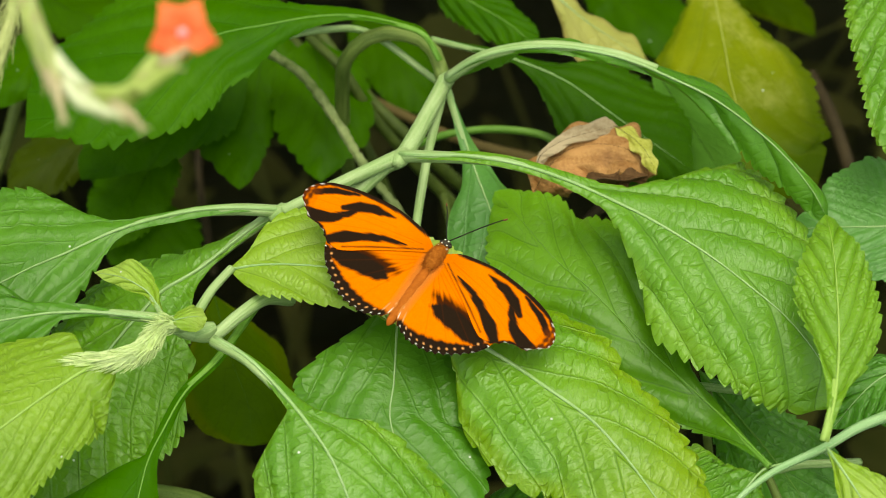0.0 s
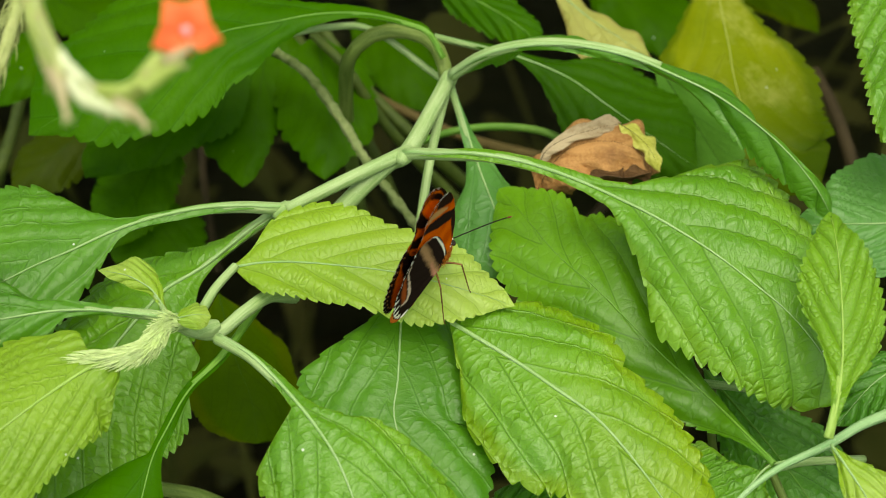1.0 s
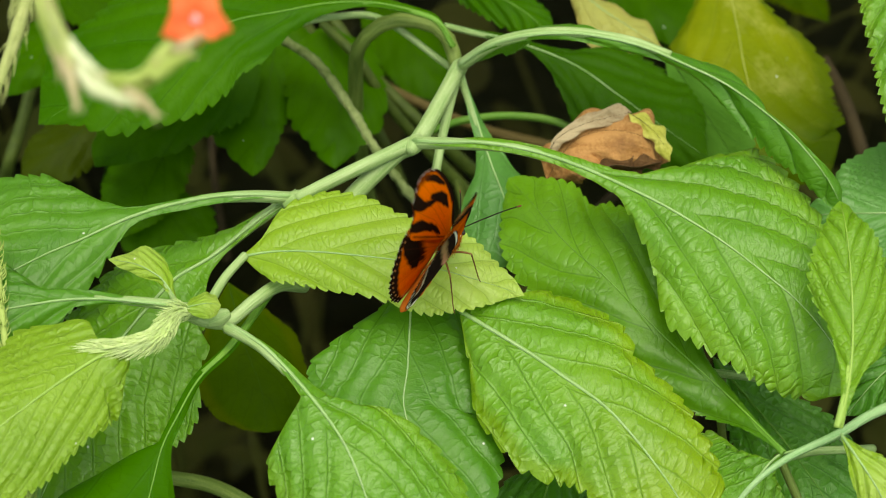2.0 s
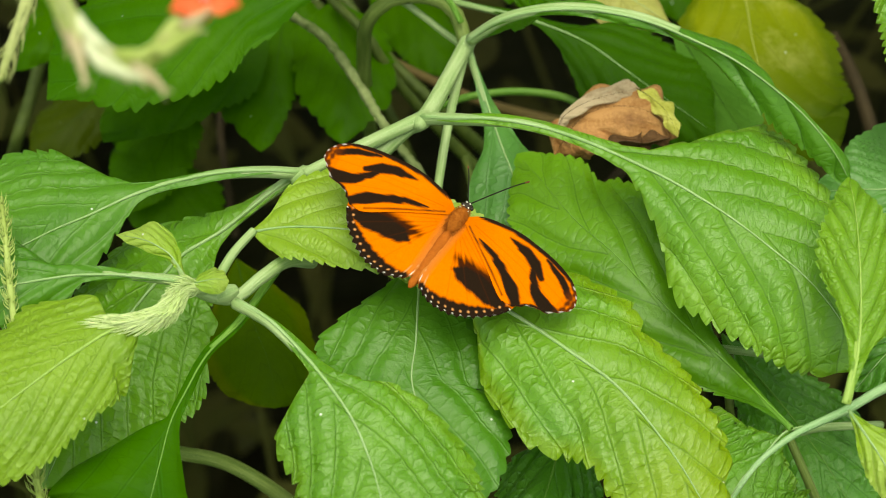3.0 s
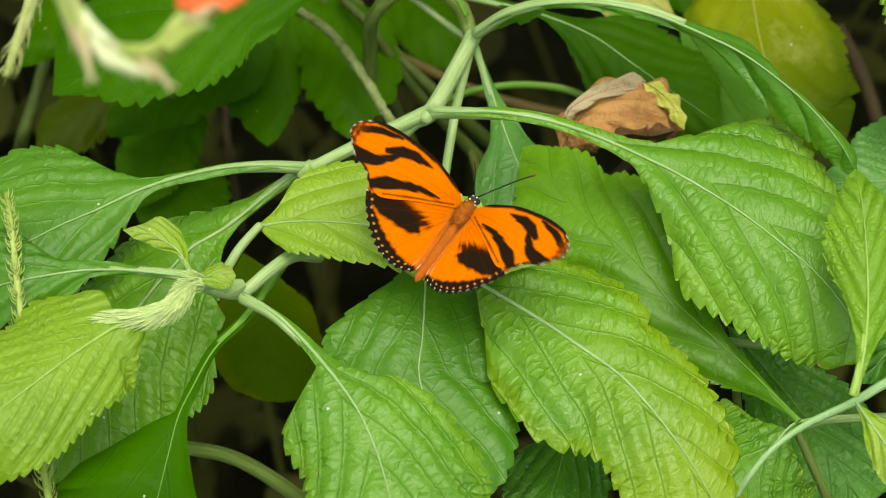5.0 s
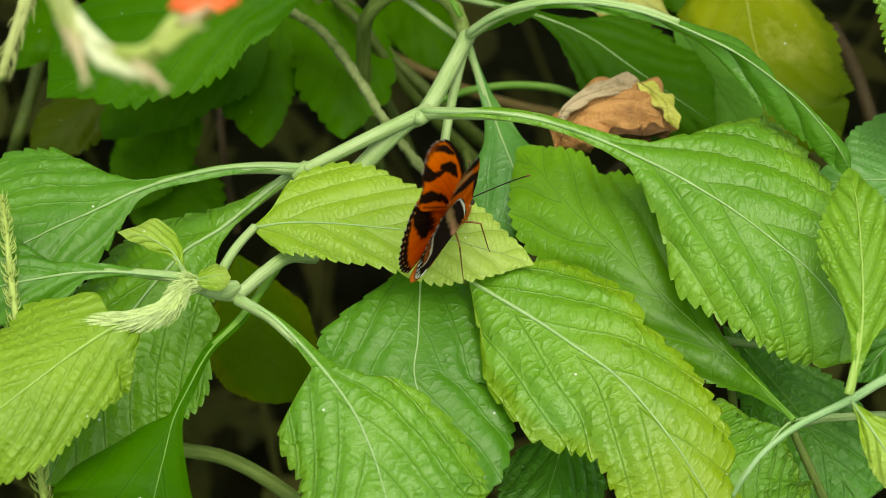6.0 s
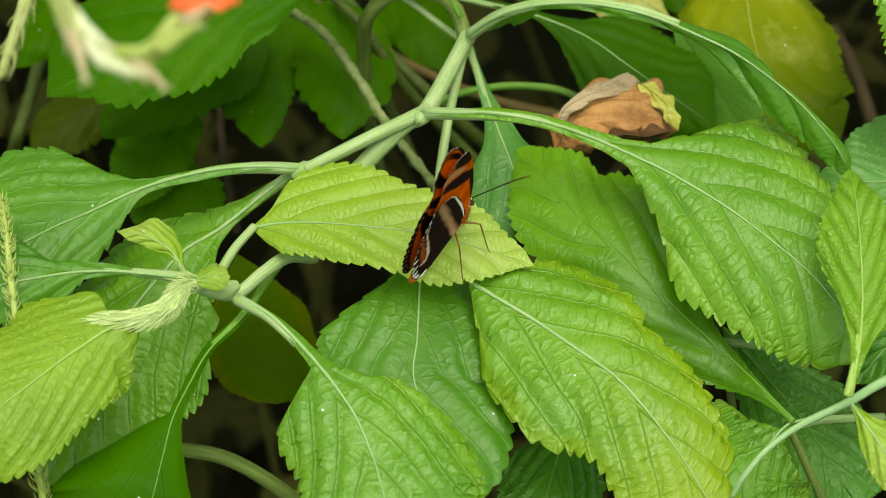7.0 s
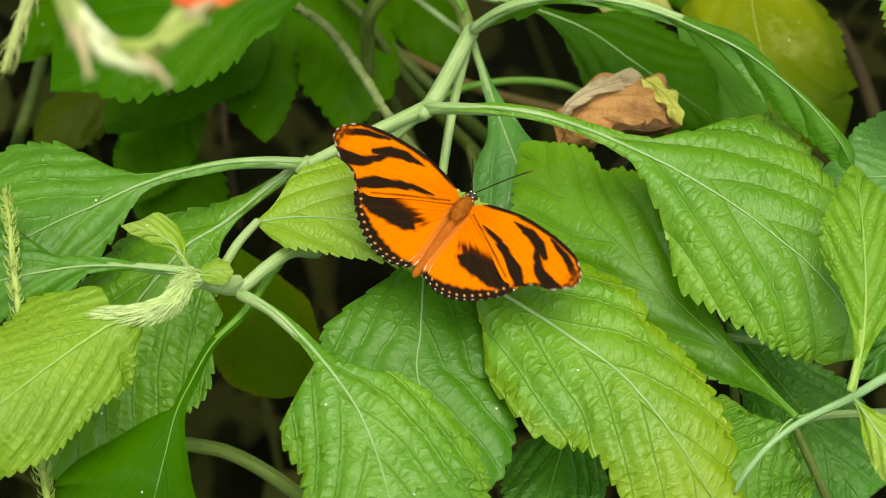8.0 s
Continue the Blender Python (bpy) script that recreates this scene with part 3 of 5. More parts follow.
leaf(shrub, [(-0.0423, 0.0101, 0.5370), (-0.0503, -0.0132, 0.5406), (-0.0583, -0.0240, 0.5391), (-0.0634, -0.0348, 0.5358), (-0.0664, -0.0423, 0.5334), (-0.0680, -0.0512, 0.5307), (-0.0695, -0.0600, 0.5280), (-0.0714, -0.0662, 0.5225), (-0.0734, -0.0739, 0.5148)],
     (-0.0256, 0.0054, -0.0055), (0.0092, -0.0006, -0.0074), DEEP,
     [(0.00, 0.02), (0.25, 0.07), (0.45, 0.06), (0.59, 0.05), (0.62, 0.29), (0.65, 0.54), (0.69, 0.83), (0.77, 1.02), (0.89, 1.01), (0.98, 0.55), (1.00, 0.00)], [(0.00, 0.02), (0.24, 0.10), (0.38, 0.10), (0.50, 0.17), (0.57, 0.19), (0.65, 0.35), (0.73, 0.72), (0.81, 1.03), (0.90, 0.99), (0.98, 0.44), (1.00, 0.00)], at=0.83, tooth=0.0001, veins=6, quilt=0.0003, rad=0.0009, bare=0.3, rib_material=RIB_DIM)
leaf(shrub, [(-0.0632, -0.0123, 0.5525), (-0.0654, -0.0112, 0.5573), (-0.0674, -0.0084, 0.5582), (-0.0697, -0.0064, 0.5588), (-0.0748, -0.0037, 0.5596), (-0.0822, -0.0002, 0.5580)],
     (-0.0017, -0.0007, -0.0020), (0.0003, 0.0073, 0.0005), PALE,
     [(0.00, 0.02), (0.43, 0.76), (0.56, 1.05), (0.78, 0.79), (1.00, 0.00)], [(0.00, 0.02), (0.35, 0.50), (0.46, 0.97), (0.57, 1.02), (0.78, 0.59), (0.89, 0.28), (1.00, 0.00)], at=0.60, pitch=0.0013, tooth=0.0004, veins=7, quilt=0.0003, wave=0.0003, rad=0.0006, bare=0.25, label='small young leaf')
leaf(shrub, [(-0.0619, -0.0145, 0.5545), (-0.0587, -0.0137, 0.5548), (-0.0559, -0.0132, 0.5549), (-0.0528, -0.0122, 0.5534)],
     (0.0012, -0.0027, -0.0026), (0.0002, 0.0045, -0.0004), PALE,
     [(0.00, 0.02), (0.14, 0.68), (0.46, 1.04), (0.83, 0.71), (1.00, 0.00)], [(0.00, 0.02), (0.17, 0.63), (0.44, 1.02), (0.85, 0.85), (1.00, 0.00)], at=0.60, tooth=0.0001, veins=4, quilt=0.0002, wave=0.0002, rad=0.0004, label='small round young leaf')
leaf(shrub, [(0.0086, 0.0787, 0.5580), (0.0111, 0.0719, 0.5532), (0.0141, 0.0634, 0.5479), (0.0167, 0.0544, 0.5451), (0.0196, 0.0455, 0.5424), (0.0225, 0.0349, 0.5392), (0.0240, 0.0267, 0.5322)],
     (-0.0117, -0.0043, -0.0058), (0.0092, 0.0045, -0.0031), BLUE,
     [(0.00, 0.02), (0.12, 0.11), (0.29, 0.15), (0.45, 0.37), (0.54, 0.77), (0.66, 1.03), (0.92, 0.99), (1.00, 0.00)], [(0.00, 0.02), (0.15, 0.12), (0.32, 0.29), (0.47, 0.63), (0.62, 1.01), (0.78, 1.03), (0.97, 0.64), (1.00, 0.00)], at=0.77, tooth=0.0002, veins=6, quilt=0.0003, rad=0.0009, bare=0.2)
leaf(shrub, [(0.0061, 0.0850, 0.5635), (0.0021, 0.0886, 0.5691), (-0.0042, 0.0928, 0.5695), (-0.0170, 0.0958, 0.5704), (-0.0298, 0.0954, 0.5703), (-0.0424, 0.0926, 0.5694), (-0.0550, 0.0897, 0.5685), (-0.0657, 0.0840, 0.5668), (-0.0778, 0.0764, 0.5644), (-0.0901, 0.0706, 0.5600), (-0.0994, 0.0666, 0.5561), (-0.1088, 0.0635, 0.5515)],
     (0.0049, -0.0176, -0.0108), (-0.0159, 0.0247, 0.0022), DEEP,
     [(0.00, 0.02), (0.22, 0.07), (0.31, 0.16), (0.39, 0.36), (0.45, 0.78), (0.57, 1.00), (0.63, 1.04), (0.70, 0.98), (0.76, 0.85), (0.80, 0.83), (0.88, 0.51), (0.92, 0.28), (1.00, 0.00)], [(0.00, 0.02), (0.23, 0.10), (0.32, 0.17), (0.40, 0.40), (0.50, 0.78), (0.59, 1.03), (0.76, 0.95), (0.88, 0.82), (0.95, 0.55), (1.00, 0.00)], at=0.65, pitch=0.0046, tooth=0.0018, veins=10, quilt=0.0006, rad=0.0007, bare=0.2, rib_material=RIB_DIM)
# stems
tube('stem', [(0.0073, 0.0824, 0.5573), (0.0045, 0.0928, 0.5605), (-0.0023, 0.0980, 0.5621), (-0.0128, 0.0997, 0.5608), (-0.0202, 0.0995, 0.5536), (-0.0223, 0.1060, 0.5376), (-0.0218, 0.1215, 0.4976), (-0.0184, 0.2281, 0.3508), (-0.0187, 0.4415, 0.1292)],
     0.0021, 0.003, STEM_OLD, shrub)
tube('stem', [(0.0079, 0.0816, 0.5589), (0.0025, 0.0646, 0.5590), (-0.0041, 0.0484, 0.5576), (-0.0095, 0.0456, 0.5559), (-0.0218, 0.0349, 0.5490), (-0.0338, 0.0236, 0.5411)],
     0.0022, 0.0026, STEM, shrub)
tube('stem', [(-0.0037, 0.0483, 0.5585), (-0.0082, 0.0450, 0.5584), (-0.0217, 0.0367, 0.5568), (-0.0358, 0.0294, 0.5536)],
     0.002, 0.0017, STEM, shrub)
tube('stem', [(0.0073, 0.0805, 0.5567), (0.0049, 0.0677, 0.5546), (0.0025, 0.0551, 0.5507), (0.0000, 0.0390, 0.5440), (-0.0021, 0.0214, 0.5350)],
     0.0014, 0.0012, STEM, shrub)
tube('stem', [(-0.0337, 0.0155, 0.5350), (-0.0397, 0.0066, 0.5431), (-0.0457, -0.0025, 0.5456), (-0.0520, -0.0082, 0.5439), (-0.0581, -0.0107, 0.5467), (-0.0629, -0.0108, 0.5503)],
     0.0019, 0.0016, STEM, shrub)
tube('stem', [(0.0058, 0.0909, 0.5509), (-0.0136, 0.1029, 0.5591), (-0.0264, 0.0999, 0.5627), (-0.0408, 0.0966, 0.5617), (-0.0463, 0.1034, 0.5548)],
     0.001, 0.001, STEM, shrub)
tube('stem', [(-0.0557, -0.0059, 0.5500), (-0.0527, 0.0009, 0.5512), (-0.0481, 0.0088, 0.5518)],
     0.0013, 0.0011, STEM, shrub)
# swollen joints where stalks part
for joint, toward in (((-0.0364, 0.0301, 0.5527), (-0.0218, 0.0365, 0.5562)), ((-0.0045, 0.0462, 0.5588), (0.0025, 0.0646, 0.5590)),
                      ((0.0077, 0.0796, 0.5596), (0.0025, 0.0646, 0.5590)), ((-0.0545, -0.0090, 0.5458), (-0.0457, -0.0025, 0.5456)),
                      ((-0.0618, -0.0118, 0.5508), (-0.0545, -0.0090, 0.5458))):
    along = (V(toward) - V(joint)).normalized() * 0.0034
    tube("joint", [V(joint) - along, V(joint) - along * 0.4, V(joint) + along * 0.4, V(joint) + along], 0.0012, 0.0014, STEM, shrub, bulge=0.0011, count=18, sides=14)
# right-hand shrub
leaf(right_shrub, [(0.0986, -0.0511, 0.5505), (0.1001, -0.0467, 0.5554), (0.1019, -0.0393, 0.5577), (0.1033, -0.0303, 0.5605), (0.1041, -0.0211, 0.5633), (0.1046, -0.0085, 0.5671), (0.1044, 0.0010, 0.5701), (0.1043, 0.0107, 0.5694)],
     (-0.0103, 0.0046, -0.0013), (0.0113, 0.0059, -0.0009), LIME,
     [(0.00, 0.02), (0.20, 0.24), (0.32, 0.46), (0.38, 0.62), (0.47, 0.91), (0.57, 1.04), (0.68, 0.91), (0.79, 0.65), (0.92, 0.29), (1.00, 0.00)], [(0.00, 0.02), (0.20, 0.30), (0.25, 0.65), (0.37, 0.96), (0.55, 1.03), (0.71, 0.77), (0.84, 0.47), (0.96, 0.23), (1.00, 0.00)], at=0.60, rib_material=RIB_LIME, veins=11, quilt=0.0007, rad=0.0009, bare=0.24)
leaf(right_shrub, [(0.1377, 0.0361, 0.5449), (0.1285, 0.0354, 0.5447), (0.1193, 0.0351, 0.5446), (0.1101, 0.0349, 0.5446), (0.1000, 0.0368, 0.5416)],
     (-0.0025, 0.0238, 0.0046), (-0.0043, -0.0143, -0.0071), BLUE,
     [(0.00, 0.03), (0.01, 0.63), (0.15, 1.03), (0.39, 0.96), (0.53, 0.80), (0.72, 0.52), (1.00, 0.00)], [(0.00, 0.02), (0.07, 0.85), (0.25, 1.02), (0.49, 0.81), (0.75, 0.47), (1.00, 0.00)], at=0.32, veins=7, rad=0.0008)
leaf(right_shrub, [(0.1286, -0.0091, 0.5365), (0.1194, -0.0138, 0.5350), (0.1130, -0.0194, 0.5333), (0.1063, -0.0252, 0.5279)],
     (0.0051, -0.0079, -0.0051), (-0.0048, 0.0058, -0.0009), GREEN,
     [(0.00, 0.02), (0.46, 1.05), (0.77, 0.60), (0.90, 0.27), (1.00, 0.00)], [(0.00, 0.02), (0.20, 0.90), (0.49, 1.06), (0.80, 0.70), (1.00, 0.00)], at=0.58, veins=6, rad=0.0007)
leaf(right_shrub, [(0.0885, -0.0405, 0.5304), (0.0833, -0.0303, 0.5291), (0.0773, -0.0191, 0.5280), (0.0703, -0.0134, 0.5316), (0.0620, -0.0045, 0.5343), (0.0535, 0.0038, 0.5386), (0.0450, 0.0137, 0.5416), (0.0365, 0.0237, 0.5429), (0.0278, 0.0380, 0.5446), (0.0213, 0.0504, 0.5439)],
     (-0.0135, -0.0071, -0.0075), (0.0088, 0.0236, 0.0019), SOFT_SHADED,
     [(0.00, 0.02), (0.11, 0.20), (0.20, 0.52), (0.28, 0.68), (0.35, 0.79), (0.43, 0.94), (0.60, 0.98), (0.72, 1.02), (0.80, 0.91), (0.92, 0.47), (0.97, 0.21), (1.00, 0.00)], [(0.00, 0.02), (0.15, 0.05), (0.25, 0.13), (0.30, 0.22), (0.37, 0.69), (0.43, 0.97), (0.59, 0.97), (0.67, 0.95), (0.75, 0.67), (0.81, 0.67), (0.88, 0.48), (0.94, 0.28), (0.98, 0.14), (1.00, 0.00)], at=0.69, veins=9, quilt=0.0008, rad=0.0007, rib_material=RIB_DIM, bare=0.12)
leaf(right_shrub, [(0.0913, -0.0401, 0.5305), (0.0865, -0.0407, 0.5286), (0.0806, -0.0462, 0.5251), (0.0745, -0.0528, 0.5230), (0.0709, -0.0584, 0.5178), (0.0687, -0.0646, 0.5123)],
     (-0.0100, 0.0201, 0.0026), (0.0184, 0.0048, -0.0021), FRESH,
     [(0.00, 0.02), (0.15, 0.01), (0.25, 0.27), (0.35, 0.67), (0.41, 1.06), (0.56, 1.15), (0.74, 0.85), (0.85, 0.59), (0.98, 0.35), (1.00, 0.00)], [(0.00, 0.02), (0.25, 0.18), (0.33, 0.41), (0.41, 0.76), (0.92, 1.30), (1.00, 0.00)], at=0.68, veins=8, rad=0.0007)
leaf(right_shrub, [(0.1010, -0.0438, 0.5402), (0.1028, -0.0471, 0.5392), (0.1057, -0.0522, 0.5376), (0.1086, -0.0581, 0.5358), (0.1125, -0.0642, 0.5303)],
     (-0.0039, -0.0020, -0.0033), (0.0086, 0.0041, -0.0014), PALE,
     [(0.00, 0.02), (0.18, 0.33), (0.32, 0.68), (0.59, 1.04), (0.85, 0.86), (1.00, 0.00)], [(0.00, 0.02), (0.18, 0.30), (0.30, 0.78), (0.52, 1.04), (0.91, 0.72), (1.00, 0.00)], at=0.65, veins=6, rad=0.0008)
leaf(right_shrub, [(0.0775, 0.0147, 0.5097), (0.0859, 0.0030, 0.5061), (0.0942, -0.0085, 0.5026), (0.1021, -0.0214, 0.4986), (0.1106, -0.0333, 0.4896)],
     (-0.0101, -0.0106, -0.0068), (0.0147, 0.0092, -0.0008), GREEN,
     [(0.00, 0.02), (0.23, 0.63), (0.45, 1.04), (0.77, 1.02), (1.00, 0.00)], [(0.00, 0.02), (0.27, 0.64), (0.51, 1.03), (0.80, 0.99), (0.98, 0.66), (1.00, 0.00)], at=0.54, veins=8, rad=0.0008, rib_material=RIB_DIM)
tube('stem', [(0.1372, -0.0128, 0.5282), (0.1221, -0.0272, 0.5363), (0.1103, -0.0356, 0.5391), (0.1009, -0.0412, 0.5374), (0.0885, -0.0472, 0.5355), (0.0799, -0.0525, 0.5321), (0.0751, -0.0561, 0.5274), (0.0720, -0.0581, 0.5214)],
     0.0019, 0.0005, STEM_BLUE, right_shrub)
tube('stem', [(0.1372, -0.0128, 0.5282), (0.1608, 0.0378, 0.4719), (0.2789, 0.3650, 0.1237)],
     0.0022, 0.004, STEM_BLUE, right_shrub)
tube('stem', [(0.1014, -0.0392, 0.5353), (0.1034, -0.0437, 0.5366), (0.1036, -0.0470, 0.5374)],
     0.001, 0.0008, STEM_BLUE, right_shrub)
tube('stem', [(0.0703, -0.0033, 0.5221), (0.0770, -0.0038, 0.5219), (0.0917, -0.0058, 0.5213)],
     0.0011, 0.0011, STEM, right_shrub)
tube('stem', [(0.0781, 0.0020, 0.5148), (0.0783, -0.0067, 0.5031), (0.0839, -0.0032, 0.4773)],
     0.0012, 0.0012, STEM_DIM, right_shrub)
tube('stem', [(0.0886, -0.0331, 0.5219), (0.0947, -0.0403, 0.5107), (0.1024, -0.0414, 0.4925)],
     0.0011, 0.0013, STEM_OLD, right_shrub)
tube('stem', [(0.0900, -0.0430, 0.5314), (0.0988, -0.0323, 0.5222), (0.1166, -0.0182, 0.5085)],
     0.001, 0.0012, STEM, right_shrub)
# shrub behind
leaf(back_shrub, [(0.0891, 0.1515, 0.5516), (0.0902, 0.1348, 0.5465), (0.0917, 0.1206, 0.5421), (0.0926, 0.1086, 0.5384), (0.0956, 0.0930, 0.5337), (0.1034, 0.0778, 0.5290), (0.1143, 0.0737, 0.5223)],
     (-0.0194, -0.0075, -0.0059), (0.0250, 0.0022, -0.0029), YELLOW,
     [(0.00, 0.02), (0.06, 0.27), (0.13, 0.49), (0.21, 0.77), (0.28, 1.05), (0.42, 0.97), (0.57, 0.71), (0.71, 0.49), (0.84, 0.34), (1.00, 0.00)], [(0.00, 0.02), (0.11, 0.14), (0.17, 0.32), (0.28, 0.61), (0.36, 0.89), (0.47, 1.04), (0.67, 1.00), (0.97, 0.67), (1.00, 0.00)], at=0.46, pitch=0.0042, tooth=0.0015, veins=7, quilt=0.0007, rad=0.0006, rib_material=RIB_YELLOW)
leaf(back_shrub, [(0.0674, 0.1035, 0.5497), (0.0747, 0.0953, 0.5416), (0.0820, 0.0869, 0.5336), (0.0885, 0.0796, 0.5259), (0.0920, 0.0756, 0.5186)],
     (-0.0075, -0.0015, -0.0065), (0.0081, -0.0001, 0.0048), COOL,
     [(0.00, 0.02), (0.25, 0.55), (0.52, 1.00), (0.80, 0.75), (1.00, 0.00)], [(0.00, 0.02), (0.25, 0.60), (0.55, 1.00), (0.82, 0.70), (1.00, 0.00)], at=0.52, veins=8, quilt=0.0003, rad=0.0004, rib_material=RIB_DARK)
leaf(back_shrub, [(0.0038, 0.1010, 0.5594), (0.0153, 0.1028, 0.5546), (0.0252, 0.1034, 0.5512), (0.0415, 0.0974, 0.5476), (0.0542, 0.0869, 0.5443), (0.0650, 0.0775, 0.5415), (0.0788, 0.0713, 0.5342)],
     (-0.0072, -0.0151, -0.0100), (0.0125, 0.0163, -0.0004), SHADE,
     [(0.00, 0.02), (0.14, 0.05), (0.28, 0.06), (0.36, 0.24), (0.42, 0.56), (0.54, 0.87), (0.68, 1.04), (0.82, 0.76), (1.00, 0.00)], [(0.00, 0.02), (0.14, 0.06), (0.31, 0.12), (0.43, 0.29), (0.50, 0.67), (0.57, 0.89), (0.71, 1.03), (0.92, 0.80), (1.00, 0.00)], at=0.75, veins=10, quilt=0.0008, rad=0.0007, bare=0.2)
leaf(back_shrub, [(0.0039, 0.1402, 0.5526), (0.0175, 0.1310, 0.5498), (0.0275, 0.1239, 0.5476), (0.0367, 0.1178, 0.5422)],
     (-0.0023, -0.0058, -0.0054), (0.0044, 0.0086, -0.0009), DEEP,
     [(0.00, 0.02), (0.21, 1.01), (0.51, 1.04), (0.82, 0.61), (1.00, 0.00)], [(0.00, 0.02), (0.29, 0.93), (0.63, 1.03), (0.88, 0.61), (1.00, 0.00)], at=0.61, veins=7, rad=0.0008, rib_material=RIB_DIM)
leaf(back_shrub, [(0.0393, 0.1436, 0.5474), (0.0500, 0.1323, 0.5439), (0.0599, 0.1242, 0.5414), (0.0701, 0.1196, 0.5364)],
     (-0.0039, -0.0103, -0.0058), (0.0033, 0.0060, -0.0009), TAN,
     [(0.00, 0.02), (0.25, 0.50), (0.37, 0.88), (0.48, 1.02), (0.75, 0.57), (1.00, 0.00)], [(0.00, 0.02), (0.12, 0.64), (0.42, 0.68), (0.74, 1.04), (1.00, 0.00)], at=0.63, tooth=0.0001, veins=5, quilt=0.0004, rad=0.0006)
leaf(back_shrub, [(0.1338, 0.0968, 0.5904), (0.1297, 0.0742, 0.5835), (0.1279, 0.0577, 0.5785), (0.1278, 0.0436, 0.5741), (0.1304, 0.0338, 0.5666)],
     (-0.0135, 0.0000, -0.0036), (0.0124, -0.0007, -0.0038), FRESH,
     [(0.00, 0.03), (0.04, 0.44), (0.19, 1.05), (0.36, 0.91), (0.50, 0.78), (0.64, 0.68), (0.75, 0.63), (0.84, 0.57), (0.91, 0.41), (1.00, 0.00)], [(0.00, 0.02), (0.07, 0.56), (0.17, 0.85), (0.45, 1.04), (0.78, 0.67), (1.00, 0.00)], at=0.39, pitch=0.003, tooth=0.0015, veins=9, quilt=0.0012, rad=0.0009)
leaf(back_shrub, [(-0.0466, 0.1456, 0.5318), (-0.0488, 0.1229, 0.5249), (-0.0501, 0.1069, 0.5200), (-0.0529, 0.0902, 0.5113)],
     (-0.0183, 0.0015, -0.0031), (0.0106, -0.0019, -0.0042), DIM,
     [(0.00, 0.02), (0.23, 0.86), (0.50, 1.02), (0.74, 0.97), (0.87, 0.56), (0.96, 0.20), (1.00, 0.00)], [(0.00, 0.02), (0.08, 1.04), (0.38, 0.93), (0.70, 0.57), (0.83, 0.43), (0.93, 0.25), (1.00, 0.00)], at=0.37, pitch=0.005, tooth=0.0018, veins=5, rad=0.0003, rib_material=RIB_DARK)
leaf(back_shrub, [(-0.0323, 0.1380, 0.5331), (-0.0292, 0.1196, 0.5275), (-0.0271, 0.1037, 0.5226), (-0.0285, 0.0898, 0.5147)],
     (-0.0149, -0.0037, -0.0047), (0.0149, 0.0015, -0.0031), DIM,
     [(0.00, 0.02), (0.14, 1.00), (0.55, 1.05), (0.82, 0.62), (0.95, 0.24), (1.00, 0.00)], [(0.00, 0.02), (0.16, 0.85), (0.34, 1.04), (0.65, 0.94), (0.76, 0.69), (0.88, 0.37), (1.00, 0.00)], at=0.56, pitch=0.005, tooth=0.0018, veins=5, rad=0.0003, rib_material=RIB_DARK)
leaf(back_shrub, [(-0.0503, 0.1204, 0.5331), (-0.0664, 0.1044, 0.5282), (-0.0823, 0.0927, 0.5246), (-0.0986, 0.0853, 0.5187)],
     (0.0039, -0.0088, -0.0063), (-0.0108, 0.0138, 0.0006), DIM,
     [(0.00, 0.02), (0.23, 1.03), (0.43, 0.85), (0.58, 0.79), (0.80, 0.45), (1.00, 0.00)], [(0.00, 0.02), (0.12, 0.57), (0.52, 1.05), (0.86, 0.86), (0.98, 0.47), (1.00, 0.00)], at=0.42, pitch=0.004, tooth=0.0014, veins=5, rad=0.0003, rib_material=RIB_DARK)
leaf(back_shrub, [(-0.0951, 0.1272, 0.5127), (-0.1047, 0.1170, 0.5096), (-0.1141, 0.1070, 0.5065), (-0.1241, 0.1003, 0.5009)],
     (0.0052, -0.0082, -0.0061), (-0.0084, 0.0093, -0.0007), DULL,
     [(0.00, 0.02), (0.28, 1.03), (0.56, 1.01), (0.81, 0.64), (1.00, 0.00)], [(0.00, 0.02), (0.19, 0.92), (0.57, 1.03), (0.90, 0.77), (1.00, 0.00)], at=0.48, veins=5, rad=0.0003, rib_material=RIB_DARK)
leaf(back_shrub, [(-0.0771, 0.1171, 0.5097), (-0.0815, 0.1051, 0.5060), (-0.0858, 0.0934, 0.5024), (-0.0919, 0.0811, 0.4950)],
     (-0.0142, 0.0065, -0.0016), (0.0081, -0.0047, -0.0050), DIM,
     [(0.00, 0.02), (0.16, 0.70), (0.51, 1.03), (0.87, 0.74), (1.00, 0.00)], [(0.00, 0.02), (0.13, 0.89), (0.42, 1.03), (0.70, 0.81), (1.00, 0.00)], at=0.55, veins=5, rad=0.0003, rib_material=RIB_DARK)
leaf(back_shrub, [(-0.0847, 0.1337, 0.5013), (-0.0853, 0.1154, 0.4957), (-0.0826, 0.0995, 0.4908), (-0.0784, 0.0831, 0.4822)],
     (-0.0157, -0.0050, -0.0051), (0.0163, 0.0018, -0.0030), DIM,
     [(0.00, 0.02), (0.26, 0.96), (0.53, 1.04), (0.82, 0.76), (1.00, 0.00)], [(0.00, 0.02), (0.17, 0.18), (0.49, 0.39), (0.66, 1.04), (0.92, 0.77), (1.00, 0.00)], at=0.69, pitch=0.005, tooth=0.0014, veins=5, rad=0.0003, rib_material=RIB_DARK)
